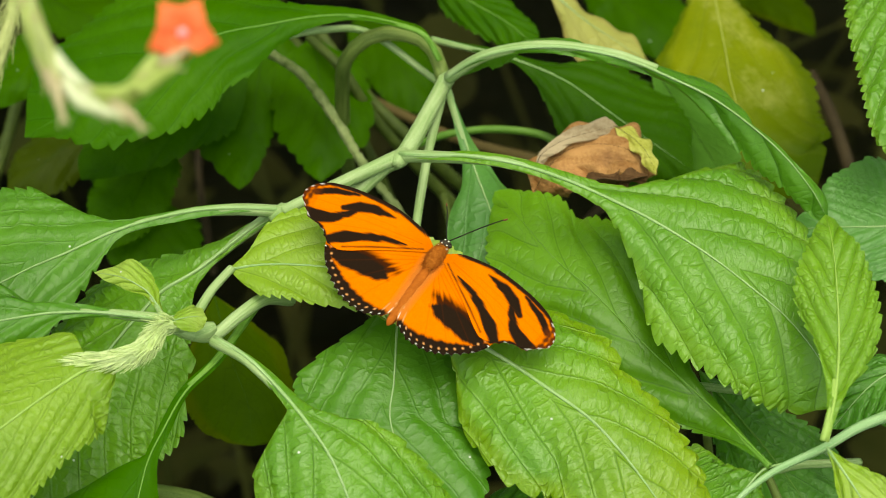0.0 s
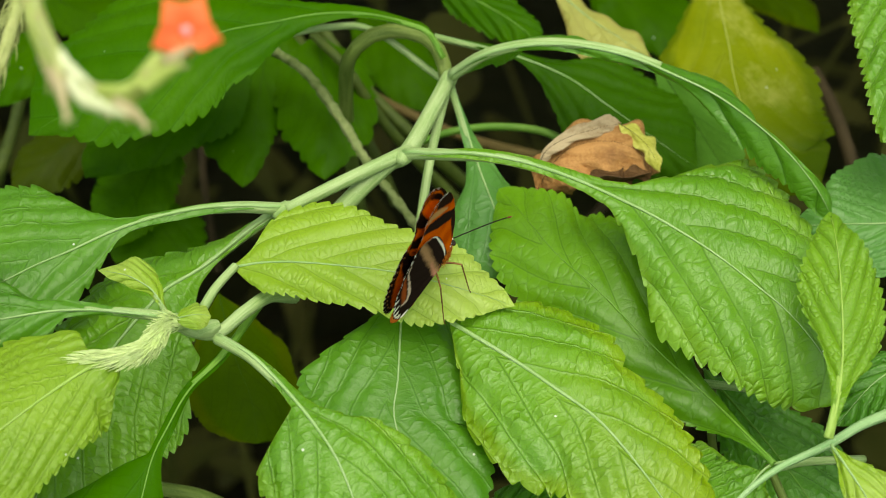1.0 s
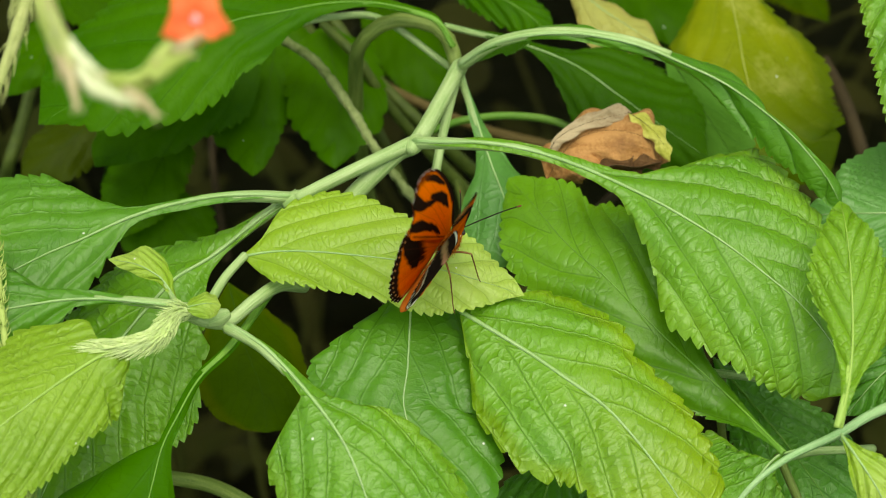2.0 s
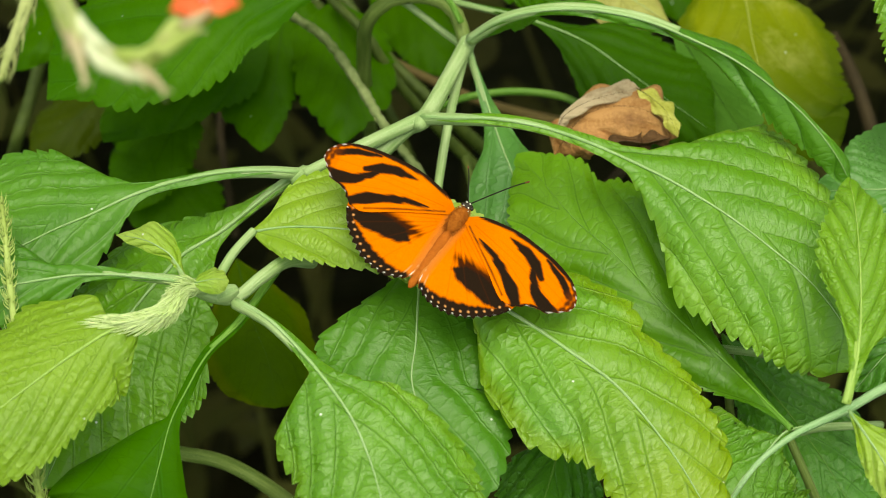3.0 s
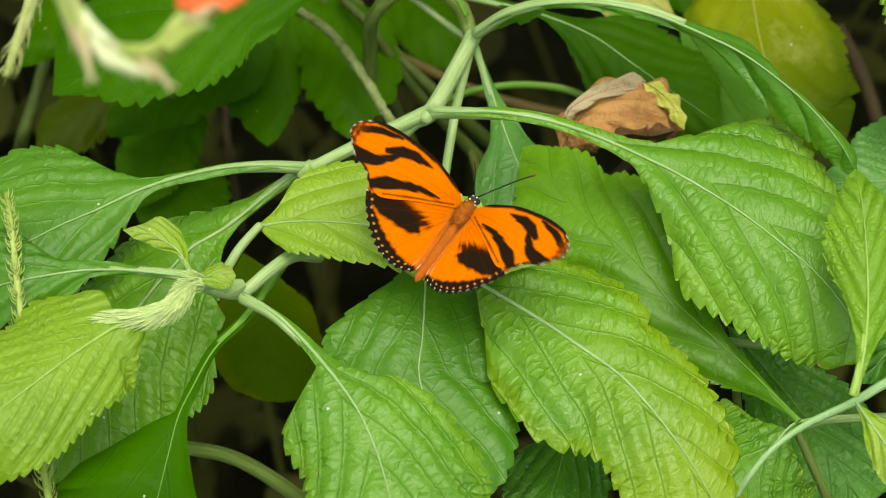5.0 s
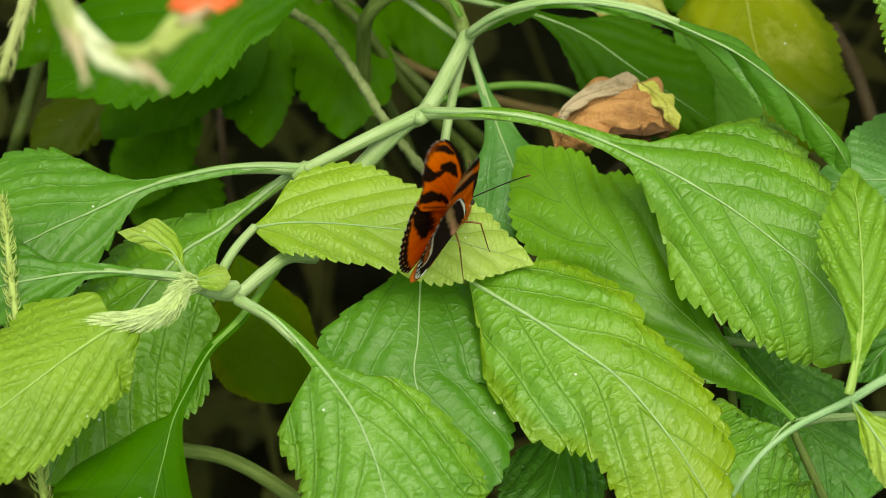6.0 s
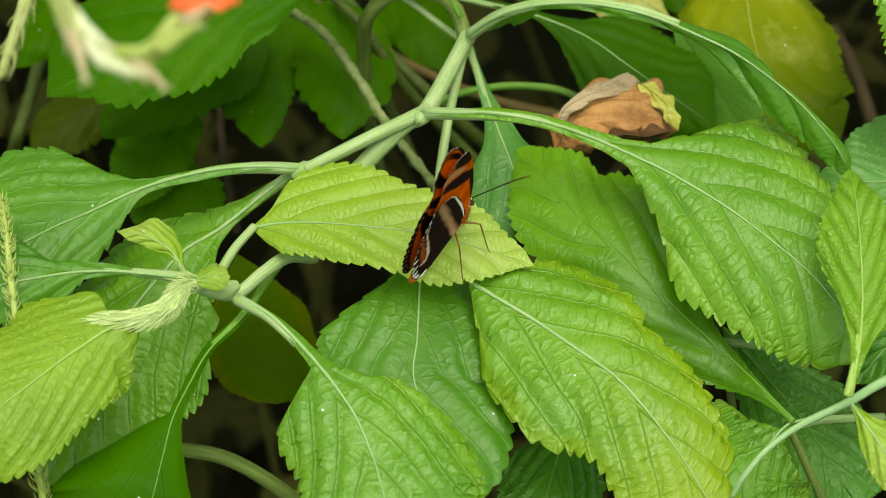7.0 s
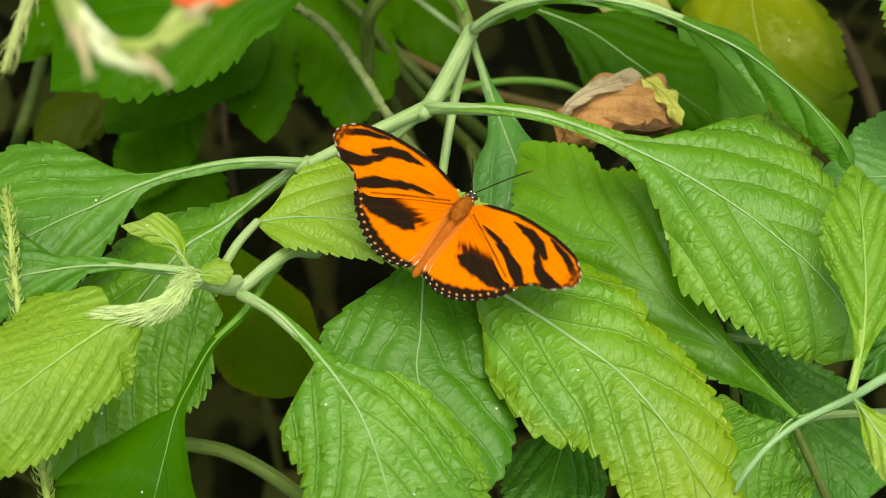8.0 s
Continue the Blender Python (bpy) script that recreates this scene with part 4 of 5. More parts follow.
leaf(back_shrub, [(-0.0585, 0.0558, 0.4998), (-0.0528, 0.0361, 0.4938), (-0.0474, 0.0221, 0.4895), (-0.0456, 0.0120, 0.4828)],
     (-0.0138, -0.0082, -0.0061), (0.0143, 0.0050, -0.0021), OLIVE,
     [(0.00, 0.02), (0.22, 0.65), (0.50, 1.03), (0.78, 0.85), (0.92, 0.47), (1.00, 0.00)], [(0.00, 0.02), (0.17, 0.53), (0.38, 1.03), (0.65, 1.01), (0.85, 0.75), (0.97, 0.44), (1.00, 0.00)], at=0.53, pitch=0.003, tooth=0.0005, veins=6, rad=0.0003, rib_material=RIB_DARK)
leaf(back_shrub, [(0.0334, -0.0149, 0.5006), (0.0301, -0.0260, 0.4972), (0.0268, -0.0370, 0.4938), (0.0237, -0.0477, 0.4861)],
     (-0.0133, 0.0032, -0.0026), (0.0127, -0.0054, -0.0052), GREEN,
     [(0.00, 0.02), (0.15, 0.79), (0.43, 1.03), (0.82, 0.56), (1.00, 0.00)], [(0.00, 0.02), (0.08, 0.65), (0.23, 1.04), (0.65, 0.80), (1.00, 0.00)], at=0.43, veins=6, rad=0.0007, rib_material=RIB_DIM)
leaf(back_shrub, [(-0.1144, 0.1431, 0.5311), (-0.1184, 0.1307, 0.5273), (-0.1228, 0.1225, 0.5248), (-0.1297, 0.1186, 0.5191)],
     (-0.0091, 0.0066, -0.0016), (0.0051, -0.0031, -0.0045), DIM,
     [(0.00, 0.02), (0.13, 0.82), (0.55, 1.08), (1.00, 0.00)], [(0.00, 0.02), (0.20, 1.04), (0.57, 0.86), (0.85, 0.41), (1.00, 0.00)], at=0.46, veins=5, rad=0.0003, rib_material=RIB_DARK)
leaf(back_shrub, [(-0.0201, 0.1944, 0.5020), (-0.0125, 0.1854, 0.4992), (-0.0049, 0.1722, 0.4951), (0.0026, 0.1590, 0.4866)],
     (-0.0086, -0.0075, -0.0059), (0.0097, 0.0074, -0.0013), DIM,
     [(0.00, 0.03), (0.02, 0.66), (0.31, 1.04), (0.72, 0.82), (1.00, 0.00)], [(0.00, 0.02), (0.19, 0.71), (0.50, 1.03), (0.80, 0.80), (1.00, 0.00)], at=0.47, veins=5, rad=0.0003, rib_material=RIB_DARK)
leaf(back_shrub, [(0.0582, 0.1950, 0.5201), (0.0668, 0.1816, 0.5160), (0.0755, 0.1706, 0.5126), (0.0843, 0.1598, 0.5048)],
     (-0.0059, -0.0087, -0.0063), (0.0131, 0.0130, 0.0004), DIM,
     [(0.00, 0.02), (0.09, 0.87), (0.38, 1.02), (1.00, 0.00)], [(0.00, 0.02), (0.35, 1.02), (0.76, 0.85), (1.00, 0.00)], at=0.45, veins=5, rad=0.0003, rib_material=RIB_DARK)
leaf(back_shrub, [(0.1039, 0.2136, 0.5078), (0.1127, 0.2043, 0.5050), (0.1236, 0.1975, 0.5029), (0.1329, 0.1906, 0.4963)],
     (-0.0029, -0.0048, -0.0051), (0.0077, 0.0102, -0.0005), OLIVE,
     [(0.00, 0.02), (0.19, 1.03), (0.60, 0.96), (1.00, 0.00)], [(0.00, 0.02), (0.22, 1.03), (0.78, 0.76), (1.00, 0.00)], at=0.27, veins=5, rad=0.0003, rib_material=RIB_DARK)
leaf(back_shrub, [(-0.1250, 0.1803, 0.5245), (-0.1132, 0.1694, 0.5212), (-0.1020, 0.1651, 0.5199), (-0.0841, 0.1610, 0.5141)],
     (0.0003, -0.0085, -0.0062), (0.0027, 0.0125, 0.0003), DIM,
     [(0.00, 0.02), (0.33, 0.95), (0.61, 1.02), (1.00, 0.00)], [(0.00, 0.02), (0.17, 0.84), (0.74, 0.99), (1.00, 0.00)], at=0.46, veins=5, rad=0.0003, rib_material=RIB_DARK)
tube('stem', [(-0.0443, 0.1179, 0.5413), (-0.0340, 0.1099, 0.5388), (-0.0237, 0.0943, 0.5341), (-0.0153, 0.0791, 0.5294), (-0.0039, 0.0702, 0.5177), (0.0043, 0.0688, 0.5038), (0.0145, 0.0689, 0.4814)],
     0.0014, 0.0013, ROUGH, back_shrub, knots=0.25)
tube('stem', [(-0.0259, 0.1516, 0.5068), (-0.0079, 0.1484, 0.4968), (0.0156, 0.1451, 0.4868), (0.0414, 0.1458, 0.4781)],
     0.0014, 0.0018, TWIG_TAN, back_shrub)
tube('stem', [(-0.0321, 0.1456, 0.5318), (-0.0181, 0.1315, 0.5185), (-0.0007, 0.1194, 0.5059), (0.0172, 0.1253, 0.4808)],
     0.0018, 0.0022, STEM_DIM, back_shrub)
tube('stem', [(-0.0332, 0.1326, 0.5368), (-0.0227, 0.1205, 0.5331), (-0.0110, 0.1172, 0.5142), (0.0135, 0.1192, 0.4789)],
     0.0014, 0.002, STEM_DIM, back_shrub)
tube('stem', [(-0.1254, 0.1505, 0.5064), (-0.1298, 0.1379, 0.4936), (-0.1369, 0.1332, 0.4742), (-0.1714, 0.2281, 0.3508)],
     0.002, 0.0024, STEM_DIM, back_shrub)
tube('stem', [(-0.0720, -0.0007, 0.4780), (-0.0601, -0.0032, 0.4773), (-0.0489, -0.0090, 0.4755), (-0.0356, -0.0070, 0.4582)],
     0.002, 0.0022, STEM_OLD, back_shrub)
tube('stem', [(-0.0007, 0.0904, 0.5284), (0.0092, 0.0901, 0.5328), (0.0224, 0.0918, 0.5333), (0.0355, 0.0901, 0.5328), (0.0452, 0.0848, 0.5311)],
     0.0011, 0.0012, RIB_DIM, back_shrub)
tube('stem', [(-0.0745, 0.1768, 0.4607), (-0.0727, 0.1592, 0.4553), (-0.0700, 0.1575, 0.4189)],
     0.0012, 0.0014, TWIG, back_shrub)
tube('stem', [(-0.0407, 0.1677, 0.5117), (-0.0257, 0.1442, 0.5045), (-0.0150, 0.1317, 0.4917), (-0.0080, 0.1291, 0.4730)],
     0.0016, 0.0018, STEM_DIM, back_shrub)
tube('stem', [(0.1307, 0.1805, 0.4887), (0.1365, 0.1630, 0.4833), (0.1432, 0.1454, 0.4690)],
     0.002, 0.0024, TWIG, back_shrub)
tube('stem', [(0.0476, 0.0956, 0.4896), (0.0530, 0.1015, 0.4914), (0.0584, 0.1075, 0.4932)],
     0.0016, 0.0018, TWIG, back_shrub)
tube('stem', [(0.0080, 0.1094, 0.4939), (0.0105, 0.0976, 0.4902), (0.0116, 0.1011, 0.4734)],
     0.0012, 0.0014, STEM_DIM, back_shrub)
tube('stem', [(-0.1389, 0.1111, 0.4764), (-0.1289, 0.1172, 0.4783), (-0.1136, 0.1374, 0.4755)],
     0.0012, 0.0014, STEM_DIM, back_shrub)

# ---- dead leaf lodged behind the stalk ----
dead = thing("dead_leaf", (0, 0, 0), "curled dry brown leaf with a yellow rim on green leaves", "dead leaf")

leaf(dead, [(0.0323, 0.0573, 0.5371), (0.0360, 0.0591, 0.5448), (0.0414, 0.0619, 0.5492), (0.0500, 0.0625, 0.5512), (0.0587, 0.0619, 0.5493), (0.0669, 0.0622, 0.5404)],
     (0.0019, 0.0102, -0.0005), (0.0027, -0.0086, -0.0062), DEAD,
     [(0.00, 0.02), (0.07, 0.76), (0.23, 0.80), (0.36, 0.73), (0.50, 0.89), (0.60, 1.05), (0.78, 1.14), (0.96, 1.05), (1.00, 0.00)], [(0.00, 0.03), (0.03, 0.40), (0.08, 0.92), (0.23, 1.12), (0.65, 1.00), (0.93, 0.30), (1.00, 0.00)], at=0.53, tooth=0.0003, veins=5, quilt=0.0005, arch=0.16, wave=0.0028, rad=0.0002, rib_material=TWIG, name='blade')
leaf(dead, [(0.0547, 0.0679, 0.5533), (0.0590, 0.0646, 0.5523), (0.0631, 0.0596, 0.5508), (0.0659, 0.0546, 0.5466)],
     (-0.0013, -0.0006, -0.0022), (0.0022, 0.0032, -0.0010), RIM,
     [(0.00, 0.02), (0.15, 0.66), (0.41, 1.05), (0.91, 0.73), (1.00, 0.00)], [(0.00, 0.02), (0.13, 0.55), (0.37, 1.07), (0.76, 0.73), (1.00, 0.00)], at=0.43, tooth=0.0012, veins=4, quilt=0.0005, arch=0.1, wave=0.001, rad=0.0002, rib_material=TWIG, name='rim', label='pale yellow rim')
# Dark blade paints the shaded hollow under the dead leaf's curl.
leaf(dead, [(0.0444, 0.0441, 0.5510), (0.0498, 0.0465, 0.5517), (0.0560, 0.0460, 0.5515), (0.0633, 0.0502, 0.5501)],
     (0.0012, 0.0057, -0.0018), (0.0005, 0.0009, -0.0033), HOLLOW_SHADE,
     [(0.00, 0.02), (0.25, 0.74), (0.42, 1.06), (0.98, 0.68), (1.00, 0.00)], [(0.00, 0.02), (0.19, 0.92), (0.49, 1.05), (0.90, 0.90), (1.00, 0.00)], at=0.51, tooth=0.0004, veins=4, quilt=0.0005, arch=-0.3, wave=0.001, rad=0.0002, rib_material=TWIG, name='fold', label='curled fold, shade of the hollow put into its dark colour')
leaf(dead, [(0.0324, 0.0570, 0.5455), (0.0344, 0.0595, 0.5499), (0.0405, 0.0624, 0.5525), (0.0485, 0.0652, 0.5534), (0.0560, 0.0704, 0.5514)],
     (0.0004, 0.0042, -0.0014), (0.0011, 0.0003, -0.0026), CURL,
     [(0.00, 0.02), (0.11, 0.16), (0.28, 0.47), (0.50, 0.82), (0.82, 1.05), (1.00, 0.00)], [(0.00, 0.02), (0.09, 1.30), (0.37, 1.01), (0.60, 1.03), (0.82, 1.05), (1.00, 0.00)], at=0.83, tooth=0.0004, veins=5, quilt=0.0005, arch=0.5, wave=0.0006, rad=0.0002, rib_material=TWIG, name='curled_edge', label='grey-brown rolled edge')

# ---- young flower spike of the shrub ----
def bracts(path, count, length, reach, seed, r):
    rng = random.Random(seed)
    c, _ = spline(path, 120)
    t = tangents(c)
    pieces = []
    for k in range(count):
        i = rng.randrange(2, 118)
        side = Vector((rng.uniform(-1, 1), rng.uniform(-1, 1), rng.uniform(-1, 1)))
        side = (side - t[i] * side.dot(t[i])).normalized()
        n = length * rng.uniform(0.6, 1.2) * (1.0 - 0.35 * i / 120)
        a = c[i] + side * r * 0.6
        b = a + side * n * reach + t[i] * n * 0.45
        d = b + side * n * 0.12 + t[i] * n * 0.6
        pieces.append(tube_data([a, b, d], 0.00026, 0.00004, count=5, sides=4))
    return joined(pieces)


bud_path = [(-0.0608, -0.0127, 0.5515), (-0.0635, -0.0160, 0.5541), (-0.0670, -0.0244, 0.5551), (-0.0735, -0.0292, 0.5554), (-0.0845, -0.0293, 0.5536)]
tube("flower_bud", bud_path, 0.0017, 0.0008, HAIR, shrub, "pale hairy flower bud", bulge=0.0009, count=30)
tagged(mesh_object("fringe", *bracts(bud_path, 760, 0.0058, 0.23, 5, 0.0021), HAIR, shrub, "thin pale bracts"), kind="stuff")


# ---- orange flower on a drooping spike, near the lens ----
spike = thing("flower_spike", (0, 0, 0), "pale drooping flower spike with one orange bloom", "flower")
tube("stalk", [(-0.0755, -0.0639, 0.7277), (-0.0718, -0.0911, 0.7194), (-0.0689, -0.1059, 0.7149), (-0.0646, -0.1171, 0.7114), (-0.0594, -0.1244, 0.7092), (-0.0533, -0.1269, 0.7084), (-0.0493, -0.1248, 0.7091), (-0.0464, -0.1197, 0.7106), (-0.0428, -0.1150, 0.7121)], 0.0014, 0.0016, LUSH, spike, bulge=0.0004, count=50, knots=0.08)
tube("stem", [(-0.0755, -0.0639, 0.7277), (-0.1035, -0.0207, 0.7141), (-0.1465, 0.0033, 0.6766), (-0.1986, 0.0537, 0.5665), (-0.3526, 0.3472, 0.2080), (-0.4894, 0.6316, -0.1085)], 0.0016, 0.003, STEM_DIM, spike)



def calyx(parent, root, bend, tip, r, material):
    """A slender husk that swells above its foot and ends in a split point."""
    a, b, c = V(root), V(bend), V(tip)
    husk = tube("calyx", [a, a.lerp(b, 0.6), b, b.lerp(c, 0.6), c], r * 0.7, r * 0.22, material, parent, bulge=r * 0.35, count=16, knots=0.05)
    side = (c - b).cross(Vector((0, -0.7, 0.7))).normalized()
    for k in (-1, 1):
        tube("point", [b.lerp(c, 0.7), b.lerp(c, 0.95) + side * k * r * 0.4, c + (c - b) * 0.22 + side * k * r * 0.8], r * 0.28, r * 0.06, HUSK, husk, count=6, sides=6)


for husk in (((-0.0633, -0.1217, 0.7118), (-0.0614, -0.1277, 0.7109), (-0.0600, -0.1322, 0.7086), 0.0012, HUSK),
             ((-0.0521, -0.1285, 0.7097), (-0.0489, -0.1316, 0.7097), (-0.0463, -0.1337, 0.7081), 0.0012, HUSK),
             ((-0.0575, -0.1269, 0.7102), (-0.0543, -0.1305, 0.7100), (-0.0498, -0.1322, 0.7095), 0.0014, CHAFF),
             ((-0.0479, -0.1262, 0.7104), (-0.0442, -0.1236, 0.7121), (-0.0412, -0.1216, 0.7127), 0.0015, LUSH),
             ((-0.0666, -0.1124, 0.7147), (-0.0634, -0.1191, 0.7135), (-0.0615, -0.1249, 0.7117), 0.0014, SPIKE),
             ((-0.0685, -0.1065, 0.7129), (-0.0661, -0.1157, 0.7110), (-0.0634, -0.1243, 0.7101), 0.0013, HUSK),
             ((-0.0607, -0.1240, 0.7111), (-0.0572, -0.1294, 0.7103), (-0.0528, -0.1316, 0.7097), 0.0014, CHAFF),
             ((-0.0444, -0.1205, 0.7122), (-0.0415, -0.1196, 0.7134), (-0.0396, -0.1187, 0.7145), 0.0013, HUSK),
             ((-0.0708, -0.0950, 0.7200), (-0.0689, -0.1040, 0.7176), (-0.0668, -0.1118, 0.7150), 0.0014, SPIKE),
             ((-0.0652, -0.1160, 0.7135), (-0.0607, -0.1222, 0.7122), (-0.0560, -0.1262, 0.7108), 0.0015, CHAFF),
             ((-0.0720, -0.0880, 0.7215), (-0.0708, -0.0985, 0.7190), (-0.0690, -0.1075, 0.7160), 0.0013, HUSK),
             ((-0.0556, -0.1262, 0.7102), (-0.0510, -0.1268, 0.7106), (-0.0470, -0.1240, 0.7115), 0.0015, LUSH)):
    calyx(spike, *husk)


def blossom(parent, centre, foot):
    c, f = V(centre), V(foot)
    face = Vector((0.1, -0.80, 0.55)).normalized()
    side = face.cross(Vector((0, 0, 1))).normalized()
    up = side.cross(face)
    flower = tube("flower", [f, f.lerp(c, 0.5), c - face * 0.001], 0.0012, 0.0008, PETAL, parent, "orange five-petalled flower")
    for k in range(5):
        a = radians((58, 122, 200, 268, 338)[k])
        size = (1.0, 1.0, 1.0, 0.7, 1.0)[k]
        out = side * math.cos(a) + up * math.sin(a)
        across = face.cross(out)
        verts, faces = [], []
        for i in range(9):
            u = i / 8
            w = 0.0027 * size * math.sin(math.pi * (0.06 + 0.89 * u ** 1.4)) ** 0.6
            for j in range(-4, 5):
                v = j / 4
                reach = 0.0006 + 0.0060 * size * u - 0.0017 * v * v * u
                verts.append(c + out * reach + across * w * v + face * (0.0009 * math.sin(2.4 * u) - 0.0012 * u * u + 0.0004 * v * v))
        for i in range(8):
            for j in range(8):
                q = i * 9 + j
                faces.append((q, q + 1, q + 10, q + 9))
        mesh_object("petal", verts, faces, PETAL, flower)
    tube("throat", [c - face * 0.0006, c + face * 0.0003, c + face * 0.0009], 0.0006, 0.0009, THROAT, flower, "pinkish white throat")


rough_path = [(-0.0340, 0.1099, 0.5388), (-0.0237, 0.0943, 0.5341), (-0.0153, 0.0791, 0.5294), (-0.0039, 0.0702, 0.5177)]
tagged(mesh_object("fringe", *bracts(rough_path, 46, 0.0026, 0.22, 21, 0.0013), SPIKE, back_shrub, "pale withered scales on an old stem"), kind="stuff")
blossom(spike, (-0.0407, -0.1166, 0.7161), (-0.0417, -0.1180, 0.7121))


side_spike = thing("flower_spike", (0, 0, 0), "pale green flower spike with loose bracts", "flower")
tube("stalk", [(-0.0947, 0.0211, 0.6462), (-0.0937, 0.0034, 0.6407), (-0.0950, -0.0107, 0.6364), (-0.0971, -0.0214, 0.6331), (-0.0988, -0.0303, 0.6304)], 0.0014, 0.0008, SPIKE, side_spike, bulge=0.0006, count=40)
tube("stem", [(-0.0947, 0.0211, 0.6462), (-0.1174, 0.0527, 0.6469), (-0.1621, 0.0772, 0.6095), (-0.2204, 0.1114, 0.4945), (-0.4597, 0.5867, -0.0774)], 0.0014, 0.003, STEM_DIM, side_spike)
tagged(mesh_object("fringe", *bracts([(-0.0947, 0.0211, 0.6462), (-0.0937, 0.0034, 0.6407), (-0.0950, -0.0107, 0.6364), (-0.0971, -0.0214, 0.6331), (-0.0988, -0.0303, 0.6304)], 110, 0.0075, 0.25, 9, 0.0016), SPIKE, side_spike, "pale loose bracts"), kind="stuff")
low_spike = thing("flower_spike", (0, 0, 0), "yellowish hairy flower spike standing among leaves", "flower")
tube("stalk", [(-0.1120, 0.0074, 0.5639), (-0.1094, -0.0048, 0.5602), (-0.1066, -0.0198, 0.5547), (-0.1041, -0.0329, 0.5399), (-0.0985, -0.0562, 0.5238), (-0.0972, -0.0642, 0.5034), (-0.1430, 0.0788, 0.3051), (-0.2146, 0.3412, -0.0181)], 0.0008, 0.0018, YOUNG, low_spike, count=60)
tagged(mesh_object("fringe", *bracts([(-0.0969, -0.0645, 0.5123), (-0.0985, -0.0562, 0.5238), (-0.1041, -0.0329, 0.5399), (-0.1066, -0.0198, 0.5547), (-0.1094, -0.0048, 0.5602), (-0.1120, 0.0074, 0.5639)], 330, 0.0035, 0.42, 12, 0.0014), YOUNG, low_spike, "yellowish bracts"), kind="stuff")


# ---- butterfly ----
FORWARD = Vector((0.5426, 0.7800, 0.3119)).normalized()
DORSAL = Vector((-0.0174, -0.3608, 0.9325))
DORSAL = (DORSAL - FORWARD * DORSAL.dot(FORWARD)).normalized()
SIDE = FORWARD.cross(DORSAL).normalized()
SEAT = Matrix((SIDE, FORWARD, DORSAL)).transposed().to_4x4()
SEAT.translation = (0.0046, 0.0038, 0.5602)

ORANGE, RUSSET, BLACK = (0.84, 0.172, 0.002), (0.48, 0.115, 0.008), (0.018, 0.010, 0.006)
WHITE = (0.80, 0.74, 0.68)


def chain(x, y, knots):
    """How deep (x, y) lies inside a band of changing width, in mm."""
    best = -99.0
    for (x0, y0, r0), (x1, y1, r1) in zip(knots, knots[1:]):
        dx, dy = x1 - x0, y1 - y0
        u = min(max(((x - x0) * dx + (y - y0) * dy) / (dx * dx + dy * dy), 0), 1)
        best = max(best, r0 + (r1 - r0) * u - math.hypot(x - x0 - dx * u, y - y0 - dy * u))
    return best


FORE_DARK = [
    [(35.6, -2.0, 1.0), (31.2, 0.6, 1.0), (25.4, 3.2, 0.4)],
    [(39.2, -3.3, 0.7), (38.3, -6.0, 0.8), (35.9, -7.7, 0.5)],
    [(35.2, -8.4, 1.5), (31.9, -8.3, 2.1), (28.1, -6.2, 1.6), (25.2, -3.4, 1.0), (23.6, -0.6, 0.9)],
    [(26.8, -2.2, 0.8), (23.4, 0.4, 1.6), (19.5, 2.2, 1.4), (14.2, 3.2, 0.2)],
    [(25.5, -11.9, 1.3), (22.1, -9.0, 1.8), (18.7, -6.4, 1.3), (13.9, -3.5, 1.0), (8.0, -1.6, 0.2)],
    [(38.1, -1.1, 0.7), (33.9, 1.8, 0.9), (27.4, 4.0, 1.0), (20.6, 5.3, 1.1), (13.8, 5.6, 0.9), (4.9, 4.2, 0.6)],
    [(21.0, -11.5, 0.22), (13.4, -6.3, 0.2), (3.8, 0.1, 0.15)],
    [(36.3, -7.4, 0.5), (32.6, -9.6, 0.8), (28.6, -10.1, 0.7), (24.8, -12.8, 0.9)],
]
FORE_FINE = [[(33.9, -6.4, 0.07), (20.3, -2.1, 0.1), (4.8, 1.2, 0.12)], [(36.0, -4.5, 0.05), (24.3, -1.4, 0.08), (12.6, 1.1, 0.08)], [(36.5, -2.4, 0.06), (27.3, -0.4, 0.08)], [(28.9, -8.7, 0.07), (17.4, -3.2, 0.09), (6.7, 0.1, 0.08)]]
HIND_DARK = [
    [(21.9, -14.0, 1.4), (18.4, -13.4, 2.7), (14.1, -12.4, 2.9), (10.0, -12.0, 2.4), (7.0, -12.0, 0.6)],
    [(24.5, -14.0, 1.2), (22.2, -17.6, 2.2), (17.9, -20.4, 3.0), (13.5, -22.3, 3.0), (8.5, -22.8, 2.6), (5.0, -22.4, 2.1), (2.5, -20.6, 1.1)],
]
HIND_FINE = [[(21.8, -16.6, 0.1), (3.7, -3.2, 0.12)], [(16.7, -20.2, 0.1), (3.6, -4.1, 0.1)], [(10.8, -22.3, 0.1), (3.1, -5.0, 0.1)], [(23.9, -14.2, 0.1), (3.7, -2.3, 0.1)]]
FORE_LEAD = [(2.1, 2.4), (6.1, 4.6), (14.3, 5.7), (21.2, 5.2), (27.9, 4.0), (33.9, 1.8), (37.8, -0.8), (39.4, -3.4)]
FORE_TRAIL = [(2.0, 0.4), (13.0, -7.0), (20.6, -12.4), (24.8, -12.8), (28.6, -10.2), (32.6, -9.6), (36.3, -7.4), (38.7, -5.8), (39.4, -3.4)]
HIND_LEAD = [(1.6, 0.8), (5.0, 0.7), (10.1, -0.4), (14.5, -1.5), (18.1, -3.1), (21.6, -5.8), (24.4, -9.2), (25.2, -12.0), (24.7, -14.0)]
